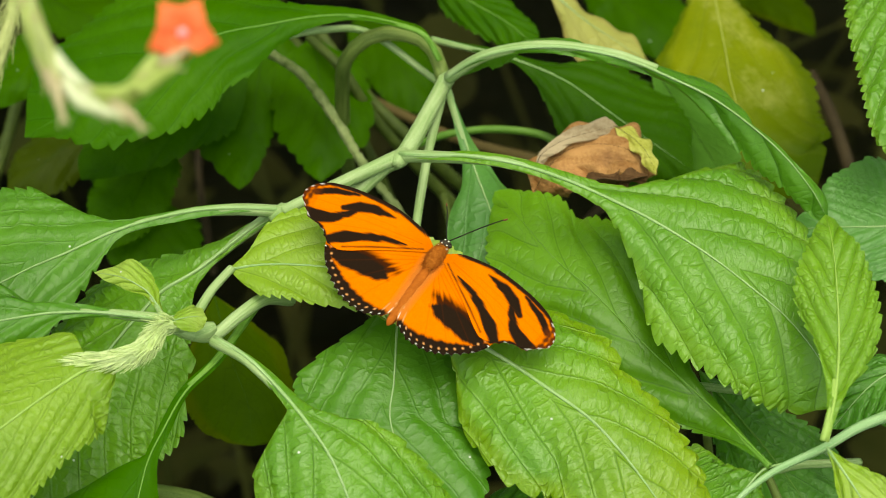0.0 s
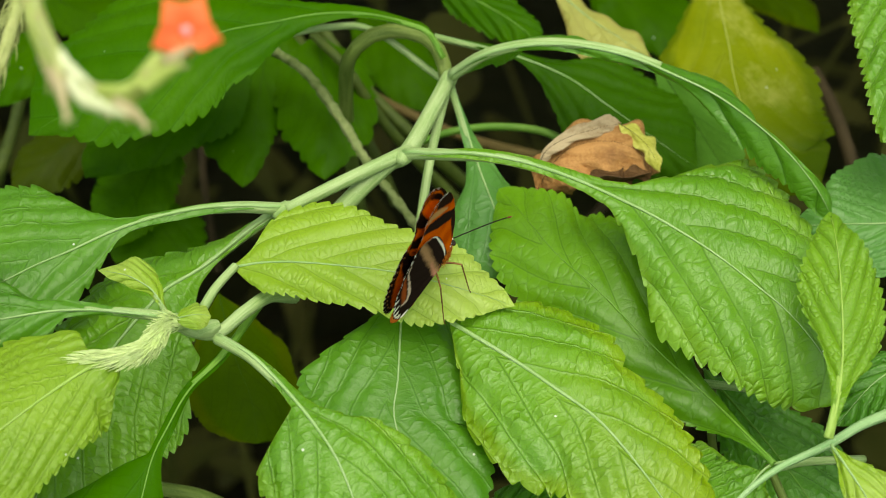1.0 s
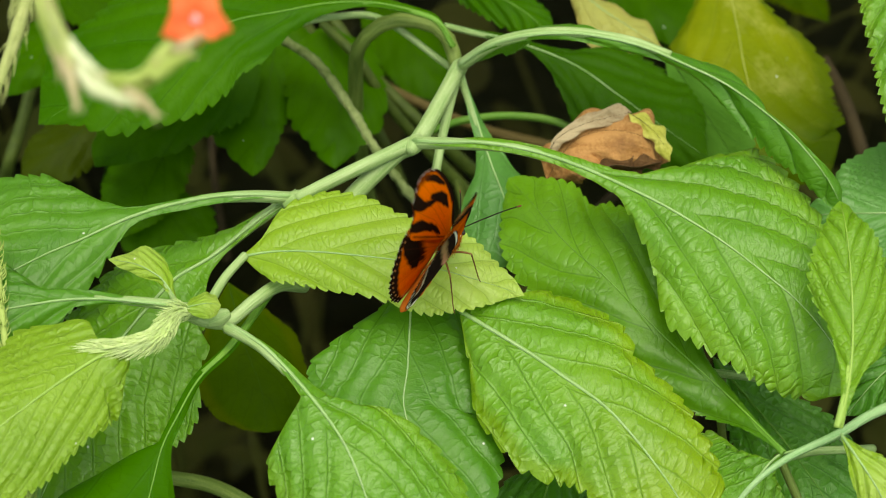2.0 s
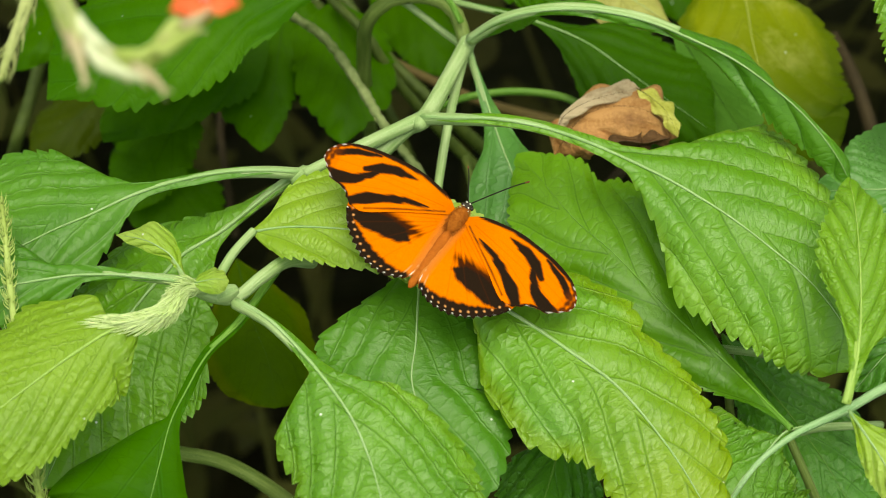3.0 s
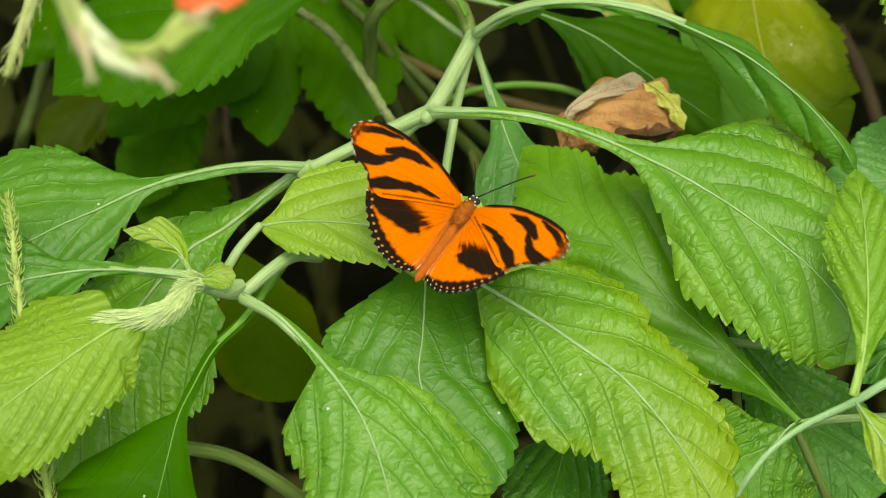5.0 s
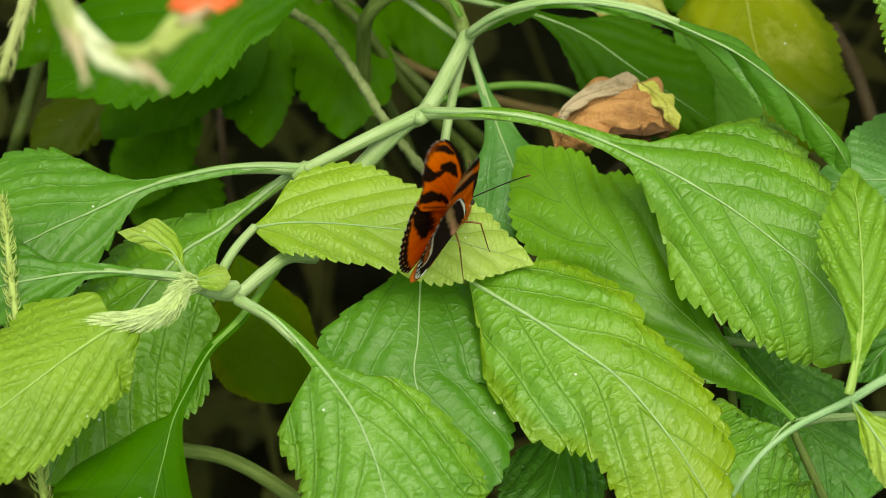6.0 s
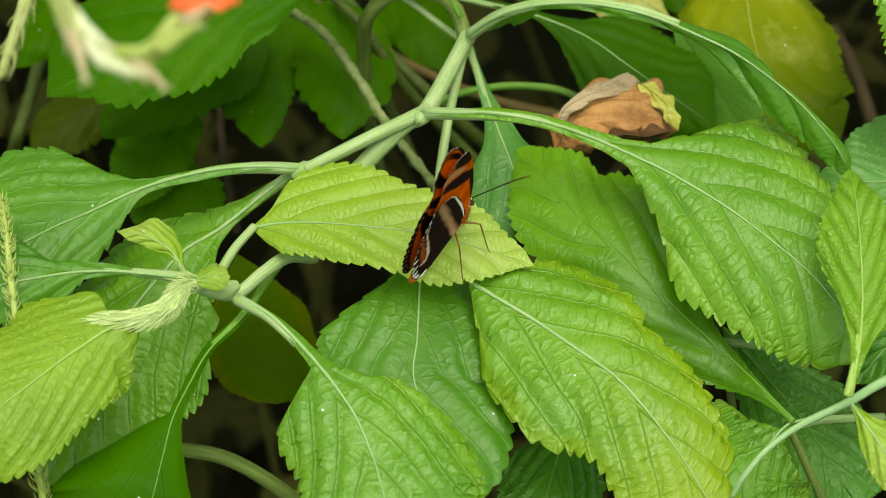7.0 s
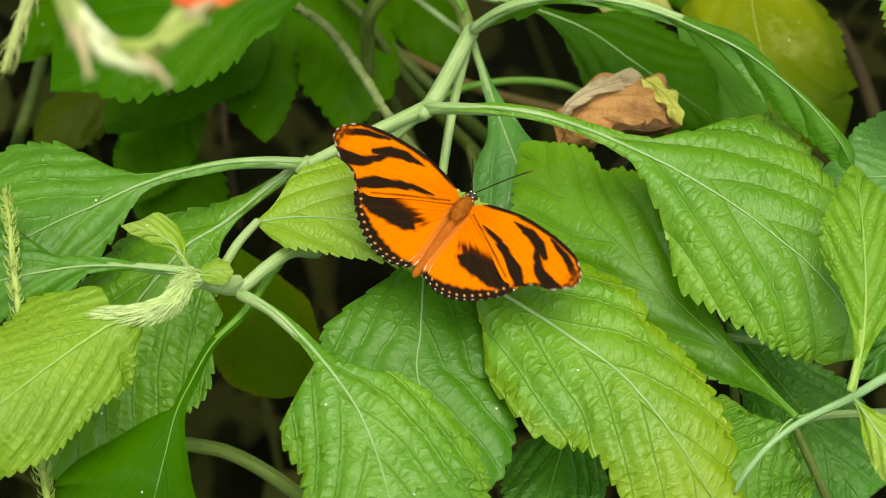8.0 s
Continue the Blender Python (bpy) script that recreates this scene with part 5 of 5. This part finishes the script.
HIND_TRAIL = [(1.2, -2.0), (0.5, -5.5), (0.2, -12.0), (0.4, -17.0), (1.7, -20.9), (5.4, -23.2), (8.8, -23.9), (14.0, -23.2), (18.3, -20.9), (22.0, -17.9), (24.7, -14.0)]


def blend(a, b, k):
    k = min(max(k, 0.0), 1.0)
    return tuple(p + (q - p) * k for p, q in zip(a, b))


def wing_colour(x, y, rim, dark, fine, hind, under):
    """The scales' colour at (x, y) mm of the wing; rim is the distance from the outer margin."""
    ang, rad = math.atan2(y, x), math.hypot(x, y)
    fray = 0.55 * noise.noise(Vector((ang * 20, rad * 0.16, 3 + hind))) + 0.25 * noise.noise(Vector((ang * 70, rad * 0.35, 8)))
    deep = max(chain(x, y, k) - 0.0 + fray * min(1.0, 0.25 + k[0][2] * 0.4) for k in dark)
    col = blend(ORANGE, RUSSET, (13.0 - rad) / 13.0 * 0.8 + 0.12 * noise.noise(Vector((x * 0.3, y * 0.3, 2))))
    if hind:
        col = blend(col, (0.42, 0.16, 0.04), (3.6 - x) / 2.6 * 0.75)
    if under:
        tear = 0.7 * fray + 0.35 * noise.noise(Vector((x * 1.1, y * 1.1, 4)))

        def band(base, tone, knots, soft=1.6):
            return blend(base, tone, (chain(x, y, knots) + tear * 0.8) * soft + 0.5)
        if hind:
            col = band((0.018, 0.011, 0.009), (0.34, 0.19, 0.10), [(23.5, -10.0, 1.2), (14.4, -7.5, 1.4), (6.8, -5.6, 1.0), (1.3, -4.3, 1.3)], 0.7)
            col = band(col, (0.50, 0.22, 0.15), [(8.0, -6.0, 0.2), (1.3, -5.0, 0.7)], 0.8)
            col = band(col, (0.42, 0.24, 0.15), [(25.0, -9.2, 0.5), (21.6, -6.0, 0.3)])
            col = band(col, (0.28, 0.06, 0.015), [(19.0, -18.4, 0.7), (12.0, -18.4, 1.2), (7.5, -18.6, 0.8)], 0.9)
            col = band(col, (0.60, 0.44, 0.36), [(23.0, -14.8, 0.15), (18.9, -16.4, 0.35), (13.4, -16.0, 0.5), (8.9, -16.0, 0.8), (5.9, -17.0, 0.7), (7.2, -19.8, 0.2)], 1.8)
            col = blend(col, WHITE, chain(x, y, [(21.5, -5.7, 0.1), (18.1, -3.4, 0.2), (10.1, -0.9, 0.42), (5.4, 0.0, 0.36), (3.0, 0.0, 0.15)]) * 4 + 0.4)
            col = wing_edge(col, ang, rim, True, x, y, True)
            for bar in ([(3.4, -20.6, 0.35), (4.4, -21.6, 0.45)], [(6.2, -21.2, 0.4), (6.6, -22.6, 0.5)], [(9.0, -21.0, 0.35), (9.4, -22.6, 0.5)], [(12.2, -20.8, 0.25), (12.8, -22.2, 0.4)]):
                col = blend(col, WHITE, chain(x, y, bar) * 4 + 0.5)
            return col
        col = blend((0.60, 0.105, 0.006), (0.42, 0.06, 0.004), 0.5 + noise.noise(Vector((x * 0.25, y * 0.25, 6))))
        col = band(col, (0.022, 0.012, 0.008), [(38.0, -2.0, 2.5), (34.5, -1.0, 3.2), (31.0, 1.0, 2.4), (27.0, 3.4, 1.0)], 1.4)
        col = band(col, (0.16, 0.05, 0.015), [(38.5, -2.6, 0.3), (37.0, -4.5, 0.8), (35.0, -6.5, 0.8)], 1.2)
        col = band(col, (0.44, 0.24, 0.10), [(32.8, -6.6, 1.6), (29.8, -2.6, 1.2), (25.0, 1.7, 0.3)], 1.1)
        col = band(col, (0.018, 0.011, 0.009), [(29.4, -8.4, 1.4), (27.2, -5.6, 1.9), (22.9, -1.1, 2.3), (18.6, 3.6, 1.9)], 1.8)
        col = band(col, (0.022, 0.012, 0.008), [(19.0, 4.6, 1.3), (12.0, 4.9, 1.0), (6.0, 4.2, 0.3)], 1.6)
        return wing_edge(col, ang, rim, False, x, y, True)
    if hind and not under:
        cloud = chain(x, y, [(18, -11, 3.6), (10, -10, 4.0), (6, -9, 2.0)]) + 1.6 * noise.noise(Vector((ang * 16, rad * 0.12, 5)))
        col = blend(col, (0.05, 0.012, 0.003), cloud * 0.42)
    col = blend(col, BLACK, (deep + (0.7 if under else 0.0)) * (1.1 if hind else 1.7) + 0.5)
    for k in fine:
        col = blend(col, (0.10, 0.02, 0.004), (chain(x, y, k) * 5 + 0.6) * (0.22 if hind else 0.25))
    return wing_edge(col, ang, rim, hind, x, y, under)


def wing_edge(col, ang, rim, hind, x, y, under):
    """The pale dots and fringe along the outer margin."""
    if hind:
        dot = abs((ang * 13.0 % 1.0) - 0.5)
        big = 2.3 if under else 1.0
        if under:
            col = blend(col, BLACK, (2.2 - rim) / 1.0)
        col = blend(col, WHITE, (0.26 * big - math.hypot(dot * 1.5, (rim - 0.45) * 1.0)) * 5)
        if not under:
            col = blend(col, (0.62, 0.27, 0.10), (0.34 - math.hypot(dot * 1.5, (rim - 1.85) * 0.7)) * 4)
    elif not under and x > 32:
        col = blend(col, (0.10, 0.022, 0.005), (x - 33.5) * 0.3 * (0.8 + noise.noise(Vector((x * 0.7, y * 0.7, 9)))))
    if not hind and rim < 0.5 and x > 27.5:
        dash = 0.9 if under and x > 34 and y > -6 else 0.5 + 0.5 * math.sin(y * 3.4)
        col = blend(col, WHITE, 0.85 * dash if under else 0.5 * max(0.0, math.sin(y * 3.4)))
    return col


def scales():
    m, t, b, add = nodes("wing_scales", 0.6)
    a = t.nodes.new("ShaderNodeVertexColor")
    a.layer_name = "scales"
    at = t.nodes.new("ShaderNodeTexCoord").outputs["Object"]
    grain = add("ShaderNodeTexNoise", Scale=3500.0, Detail=2.0)
    t.links.new(at, grain.inputs["Vector"])
    shade = ramp(t, grain.outputs["Fac"], [(0.3, (0.8, 0.8, 0.8)), (0.7, (1, 1, 1))])
    t.links.new(mixed(t, 1.0, a.outputs["Color"], shade, "MULTIPLY"), b.inputs["Base Color"])
    b.inputs["Specular IOR Level"].default_value = 0.0
    b.inputs["Sheen Weight"].default_value = 0.0
    bump = add("ShaderNodeBump", Strength=0.15, Distance=0.0001)
    t.links.new(grain.outputs["Fac"], bump.inputs["Height"])
    t.links.new(bump.outputs[0], b.inputs["Normal"])
    return m


SCALES = scales()
WING_COLOURS = {}


def wing(parent, name, lead, trail, dark, fine, hind, mirror, label):
    ns, nv = (190, 110)
    lead3 = [(x, y, 0) for x, y in lead]
    trail3 = [(x, y, 0) for x, y in trail]
    a, _ = spline(lead3, ns)
    b, _ = spline(trail3, ns)
    edge = [p for p in b]
    edge_np = np.array([(p.x, p.y) for p in edge] + ([(p.x, p.y) for p in a[-30:]] if not hind else []))
    if hind:
        edge_np = np.array([(p.x, p.y) for p in edge if p.y < -18 or p.x > 6])
    else:
        edge_np = edge_np[edge_np[:, 0] > 22]
    verts, cols = [], WING_COLOURS.setdefault(name, [])
    ready = len(cols) > 0
    for under in (False, True):
        for i in range(ns + 1):
            for j in range(nv + 1):
                v = j / nv
                p = a[i].lerp(b[i], v)
                x, y = p.x, p.y
                if hind and v > 0.9 and y < -10:
                    pull = 0.85 * abs(math.sin(math.atan2(y, x) * 13.0 * math.pi)) * (v - 0.9) / 0.1
                    x, y = x * (1 - pull * 0.03), y * (1 - pull * 0.03)
                if not hind:
                    if v > 0.9 and x > 22:
                        notch = 0.5 * abs(math.sin(math.atan2(y, x) * 46)) * (v - 0.9) / 0.1
                        x, y = x - notch * 0.35, y + notch * 0.6
                    if x > 33:
                        x = 33 + (x - 33) * 0.76
                rad = math.hypot(x, y)
                near = min(max((2.3 - x) / 1.3, 0.0), 1.0) if hind else 0.0
                z = 0.9 * math.sin(min(1, rad / 40) * 2.4) - 0.0009 * rad * rad + 0.05 * math.sin(math.atan2(y, x) * 24) * min(1, rad / 12)
                z += -0.35 if hind else 0.0
                z += -0.10 if under else 0.0
                z -= 0.35 * near
                verts.append((-x * 0.001 if mirror else x * 0.001, y * 0.001, z * 0.001))
                if not ready:
                    rim = float(np.sqrt(((edge_np - (p.x, p.y)) ** 2).sum(1).min()))
                    cols.append((*wing_colour(p.x, p.y, rim, dark, fine, hind, under), 1.0))
    n, m = nv + 1, (ns + 1) * (nv + 1)
    faces = []
    for i in range(ns):
        for j in range(nv):
            q = i * n + j
            faces.append((q, q + n, q + n + 1, q + 1))
            faces.append((m + q, m + q + 1, m + q + n + 1, m + q + n))
    ob = mesh_object(name, verts, faces, SCALES, parent, label)
    layer = ob.data.color_attributes.new("scales", "FLOAT_COLOR", "POINT")
    layer.data.foreach_set("color", np.array(cols, dtype=np.float32).ravel())
    return ob


FUR = plain_material("orange_fur", (0.25, 0.065, 0.008), (0.48, 0.15, 0.022), 1800.0, 0.9, 0.8, 0.0004, gloss=0.05)
BELLY = plain_material("abdomen", (0.30, 0.075, 0.010), (0.44, 0.12, 0.016), 1200.0, 0.8, 0.4, gloss=0.05)
HEAD = plain_material("head", (0.012, 0.010, 0.008), (0.05, 0.03, 0.015), 1500.0, 0.6)
EYE_SHINE = plain_material("eye", (0.02, 0.012, 0.01), (0.03, 0.02, 0.015), 1500.0, 0.15)
PALE_DOT = plain_material("pale_scales", (0.7, 0.65, 0.55), (0.85, 0.8, 0.72), 1500.0, 0.7)
LIMB = plain_material("limb", (0.16, 0.07, 0.02), (0.30, 0.14, 0.04), 1500.0, 0.5)
SHIN = plain_material("shin", (0.07, 0.04, 0.012), (0.16, 0.09, 0.03), 1500.0, 0.6, gloss=0.1)
FEELER = plain_material("feeler", (0.012, 0.016, 0.010), (0.03, 0.030, 0.016), 1500.0, 0.6, gloss=0.08)
CLUB = plain_material("club", (0.10, 0.03, 0.012), (0.20, 0.06, 0.02), 1500.0, 0.5)


def lathe(name, spine, radii, material, parent, label="", fuzz=0.0, sides=20, flat=1.0):
    """A rounded body along a spine in mm, with a radius at each place."""
    c, _ = spline(spine, 40)
    verts, faces = [], []
    rng = random.Random(4)
    for i, p in enumerate(c):
        u = i / 40
        r = smooth_profile(radii, u)
        for k in range(sides):
            a = math.tau * k / sides
            rr = r * (1 + fuzz * rng.uniform(-1, 1))
            verts.append((Vector((p.x + math.cos(a) * rr, p.y, p.z + math.sin(a) * rr * flat))) * 0.001)
    for i in range(40):
        for k in range(sides):
            n = (k + 1) % sides
            faces.append((i * sides + k, i * sides + n, (i + 1) * sides + n, (i + 1) * sides + k))
    faces += [tuple(range(sides))[::-1], tuple(40 * sides + k for k in range(sides))]
    return mesh_object(name, verts, faces, material, parent, label)


def mm(points):
    return [Vector(p) * 0.001 for p in points]


def make_butterfly():
    bf = thing("butterfly", (0, 0, 0), "orange butterfly with black bands resting on a pale leaf", "butterfly")
    bf.matrix_world = SEAT
    lathe("thorax", [(0, -3.6, -0.6), (0, 0, -0.4), (0, 4.2, -0.8)], [(0, 1.0), (0.25, 2.0), (0.6, 2.3), (0.85, 1.7), (1, 0.8)], FUR, bf, "furry orange-brown thorax", fuzz=0.10)
    lathe("abdomen", [(0, -2.8, -1.0), (0, -9, -1.4), (0, -16, -1.5), (0, -22.3, -1.0)],
          [(0, 0.9), (0.12, 1.45), (0.3, 1.68), (0.36, 1.56), (0.46, 1.72), (0.52, 1.6), (0.62, 1.68), (0.68, 1.5), (0.8, 1.4), (0.94, 1.0), (1, 0.3)], BELLY, bf, "slender orange abdomen", fuzz=0.03)
    head = lathe("head", [(0, 3.6, -0.8), (0, 5.0, -0.7), (0, 6.4, -1.0)], [(0, 0.7), (0.4, 1.25), (0.8, 1.0), (1, 0.4)], HEAD, bf, "small dark head", fuzz=0.06)
    for sx in (-1, 1):
        lathe("eye", [(sx * 1.15, 4.2, -0.7), (sx * 1.2, 5.0, -0.7), (sx * 1.15, 5.8, -0.8)], [(0, 0.2), (0.5, 0.62), (1, 0.2)], EYE_SHINE, head, "glossy dark eye")
        for k, (px, py, pz) in enumerate(((0.5, 5.6, 0.2), (0.75, 4.3, 0.25), (1.2, 3.5, 0.1))):
            tube("pale_spot", mm([(sx * px - 0.15, py, pz), (sx * px, py + 0.05, pz + 0.1), (sx * px + 0.15, py, pz)]), 0.00018, 0.00018, PALE_DOT, head, count=4, sides=6)
    for sx, tip in ((1, (11.6, 16.3, 6.8)), (-1, (-5.0, 13.2, 3.6))):
        x, y, z = tip
        a = tube("antenna", mm([(sx * 0.4, 6.0, -0.2), (x * 0.35 + sx * 0.3, 6 + (y - 6) * 0.38, z * 0.36), (x * 0.7, 6 + (y - 6) * 0.72, z * 0.72), (x * 0.93, 6 + (y - 6) * 0.94, z * 0.94)]), 0.00017, 0.00017, FEELER, bf, "thin dark antenna", count=24, sides=6)
        tube("antenna_tip", mm([(x * 0.92, 6 + (y - 6) * 0.93, z * 0.93), (x * 0.97, 6 + (y - 6) * 0.97, z * 0.97), (x, y, z)]), 0.00020, 0.00014, CLUB, a, "rust-coloured tip", bulge=0.00008, count=8, sides=6)
    for knee, foot, root in (((5.8, 1.7, -2.2), (10.2, -1.5, -7.0), (2.0, -0.4, -1.7)), ((5.1, -7.2, -1.2), (9.8, -12.9, -6.3), (1.9, -4.2, -1.5)),
                             ((-5.6, 3.4, -2.4), (-8.4, 1.0, -8.2), (-1.0, 1.8, -1.6)), ((-5.0, -3.6, -2.6), (-7.6, -8.6, -8.2), (-1.0, -1.2, -1.6))):
        r, k, f = Vector(root), Vector(knee), Vector(foot)
        leg = tube("leg", [r * 0.001, (r.lerp(k, 0.5) + Vector((0, 0, 0.4))) * 0.001, k * 0.001], 0.00032, 0.00022, LIMB, bf, "thin brown leg", count=10, sides=6)
        tube("shin", [k * 0.001, k.lerp(f, 0.5) * 0.001, f.lerp(k, 0.08) * 0.001, (f + Vector((0.6, -0.3, 0.1))) * 0.001], 0.00022, 0.00012, SHIN, leg, count=12, sides=6)
    rng = random.Random(8)
    hairs = []
    for k in range(420):
        y = rng.uniform(-4.2, 4.4)
        r = smooth_profile([(-4.4, 1.0), (-2.5, 1.9), (1.0, 2.2), (3.2, 1.7), (4.6, 0.9)], y)
        a = rng.uniform(-0.3, math.pi + 0.3)
        root = Vector((math.cos(a) * r * 0.95, y, math.sin(a) * r * 0.95 - 0.5))
        out = Vector((math.cos(a), rng.uniform(-1.3, 0.2), math.sin(a) * 0.7)).normalized() * rng.uniform(0.5, 1.1)
        hairs.append(tube_data(mm([root, root + out * 0.6, root + out + Vector((0, -0.2, -0.1))]), 0.00006, 0.00002, count=2, sides=3))
    tagged(mesh_object("fur", *joined(hairs), FUR, bf, "short orange-brown hairs"), kind="stuff")
    wings = []
    for mirror in (False, True):
        wings.append((wing(bf, "forewing", FORE_LEAD, FORE_TRAIL, FORE_DARK, FORE_FINE, 0, mirror, "orange forewing banded with black"), mirror))
        wings.append((wing(bf, "hindwing", HIND_LEAD, HIND_TRAIL, HIND_DARK, HIND_FINE, 1, mirror, "orange hindwing with black border and pale dots"), mirror))
    return bf, wings


butterfly, WINGS = make_butterfly()

# seconds, lift of the right-hand wings, lift of the left-hand wings, in degrees
BEATS = [
    (0.0, -2, 8), (0.15, 1, 12), (0.3, 9, 22), (0.4, 22, 33), (0.5, 47, 52), (0.6, 72, 77), (0.7, 82, 87), (0.8, 87, 91), (1.0, 89, 93), (1.7, 89, 93),
    (1.9, 86, 91), (2.1, 72, 77), (2.3, 50, 54), (2.5, 17, 26), (2.7, 2, 14), (2.85, -3, 9), (3.0, -3, 10), (3.1, 7, 20), (3.2, 28, 37), (3.3, 50, 54), (3.4, 71, 75), (3.5, 83, 87),
    (3.6, 87, 91), (3.8, 89, 93), (4.2, 89, 93), (4.4, 86, 91), (4.5, 83, 87), (4.6, 76, 79), (4.7, 66, 68), (4.9, 44, 48), (5.1, 22, 32), (5.3, 15, 27),
    (5.5, 24, 33), (5.7, 48, 52), (5.8, 60, 63), (5.9, 74, 77), (6.0, 84, 86), (6.2, 88, 92), (6.5, 89, 93), (7.2, 89, 93), (7.4, 84, 89), (7.5, 75, 81), (7.6, 69, 72), (7.7, 56, 60),
    (7.8, 41, 47), (7.9, 24, 33), (8.0, 9, 23),
]


# ---- leaf litter, and a mass of unseen shrubs added around to block sky light ----
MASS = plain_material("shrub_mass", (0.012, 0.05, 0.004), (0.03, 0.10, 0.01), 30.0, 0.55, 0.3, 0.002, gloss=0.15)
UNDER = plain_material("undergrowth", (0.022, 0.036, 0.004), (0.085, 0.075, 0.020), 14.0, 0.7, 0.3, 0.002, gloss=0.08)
# Litter is darkened with the soil, so its colour holds the gaps' shade.
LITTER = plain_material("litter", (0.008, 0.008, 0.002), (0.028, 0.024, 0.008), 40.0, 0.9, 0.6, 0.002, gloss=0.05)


def scatter_leaf(at, along, up, length, width):
    side = along.cross(up).normalized()
    up = side.cross(along).normalized()
    verts, faces = [], []
    for i in range(6):
        u = i / 5
        w = width * math.sin(math.pi * min(1, 0.06 + 0.94 * u) ** 0.8) if i < 5 else 0.0005
        p = at + along * length * u - up * length * 0.25 * u * u
        verts += [p - side * w + up * w * 0.25, p, p + side * w + up * w * 0.25]
    for i in range(5):
        q = i * 3
        faces += [(q, q + 1, q + 4, q + 3), (q + 1, q + 2, q + 5, q + 4)]
    return verts, faces


AXIS_FROM, AXIS = Vector((0.0, -0.446, 0.951)), Vector((0.0, 0.743, -0.669))


def surroundings():
    rng = random.Random(11)
    pieces = []
    # Leaves added only outside the view cone, to shut out sky light.
    while len(pieces) < 4600:
        p = Vector((rng.uniform(-0.9, 0.9), rng.uniform(-0.55, 1.2), rng.uniform(0.03, 0.86)))
        edge = math.hypot(p.x / 0.9, (p.y - 0.3) / 0.85) + 0.25 * noise.noise(Vector((p.x * 4, p.y * 4, 1)))
        if edge > 1.0 or p.z > 0.25 + 0.55 * (1.05 - edge) + (0.2 if p.y > 0.2 else 0.0) + 0.12 * noise.noise(Vector((p.x * 6, p.y * 6, 5))):
            continue
        if p.y < 0.05 and p.z > 0.36:
            continue
        d = (p - AXIS_FROM).dot(AXIS)
        r = (p - AXIS_FROM - AXIS * d)
        if d < 0.3 and r.length < 0.35:
            continue
        rise = r.dot(Vector((0.0, 0.669, 0.743)))
        if d > 0 and abs(r.x) < 0.10 + d * 0.20 and -0.10 - d * 0.13 < rise < 0.10 + d * 0.13:
            continue
        a = rng.uniform(0, math.tau)
        along = Vector((math.cos(a), math.sin(a), rng.uniform(-0.5, 0.2))).normalized()
        pieces.append(scatter_leaf(p, along, Vector((0, 0, 1)), rng.uniform(0.05, 0.10), rng.uniform(0.014, 0.026)))
    low = []
    while len(low) < 150:
        d = rng.uniform(0.86, 1.32)
        p = AXIS_FROM + AXIS * d + Vector((rng.uniform(-0.24, 0.24) * d, 0, 0)) + Vector((0.0, 0.669, 0.743)) * rng.uniform(-0.15, 0.15) * d
        if p.z < 0.02:
            continue
        a = rng.uniform(0, math.tau)
        along = Vector((math.cos(a), math.sin(a), rng.uniform(-0.6, 0.5))).normalized()
        low.append(scatter_leaf(p, along, Vector((rng.uniform(-0.5, 0.5), rng.uniform(-0.8, 0.3), 1)), rng.uniform(0.03, 0.075), rng.uniform(0.003, 0.016)))
    for k in range(46):
        d = rng.uniform(0.9, 1.3)
        p = AXIS_FROM + AXIS * d + Vector((rng.uniform(-0.24, 0.24) * d, 0, 0)) + Vector((0.0, 0.669, 0.743)) * rng.uniform(-0.14, 0.14) * d
        lean = Vector((rng.uniform(-0.6, 0.6), rng.uniform(-0.3, 0.5), 1)).normalized()
        low.append(tube_data([p - lean * max(p.z, 0.02), p, p + lean * rng.uniform(0.04, 0.10) + Vector((rng.uniform(-0.03, 0.03), 0, 0))], 0.0022, 0.001, count=8, sides=6))
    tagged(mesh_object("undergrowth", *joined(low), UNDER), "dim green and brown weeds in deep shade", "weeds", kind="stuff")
    tagged(mesh_object("shrub_mass", *joined(pieces), MASS), "dense dark green shrubs added out of view to block sky light", "shrubs", kind="stuff")
    pieces = []
    for k in range(500):
        p = Vector((rng.uniform(-0.9, 0.9), rng.uniform(-0.3, 1.4), rng.uniform(-0.02, 0.03)))
        a = rng.uniform(0, math.tau)
        along = Vector((math.cos(a), math.sin(a), rng.uniform(-0.1, 0.25))).normalized()
        pieces.append(scatter_leaf(p, along, Vector((rng.uniform(-0.4, 0.4), rng.uniform(-0.4, 0.4), 1)), rng.uniform(0.04, 0.09), rng.uniform(0.01, 0.022)))
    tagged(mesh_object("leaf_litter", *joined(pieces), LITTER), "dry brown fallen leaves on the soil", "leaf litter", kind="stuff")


surroundings()


def lifted(lift, side):
    """A wing's pose for its lift in degrees; it turns on a hinge beside the body's midline."""
    h, k = 0.0015, radians(lift)
    return pose(side * h * (1 - math.cos(k)), 0, -h * math.sin(k), 0, -side * lift, 0)


def motions():
    for ob, mirror in WINGS:
        walk(ob, [(t, lifted(left, -1) if mirror else lifted(right, 1)) for t, right, left in BEATS])


motions()
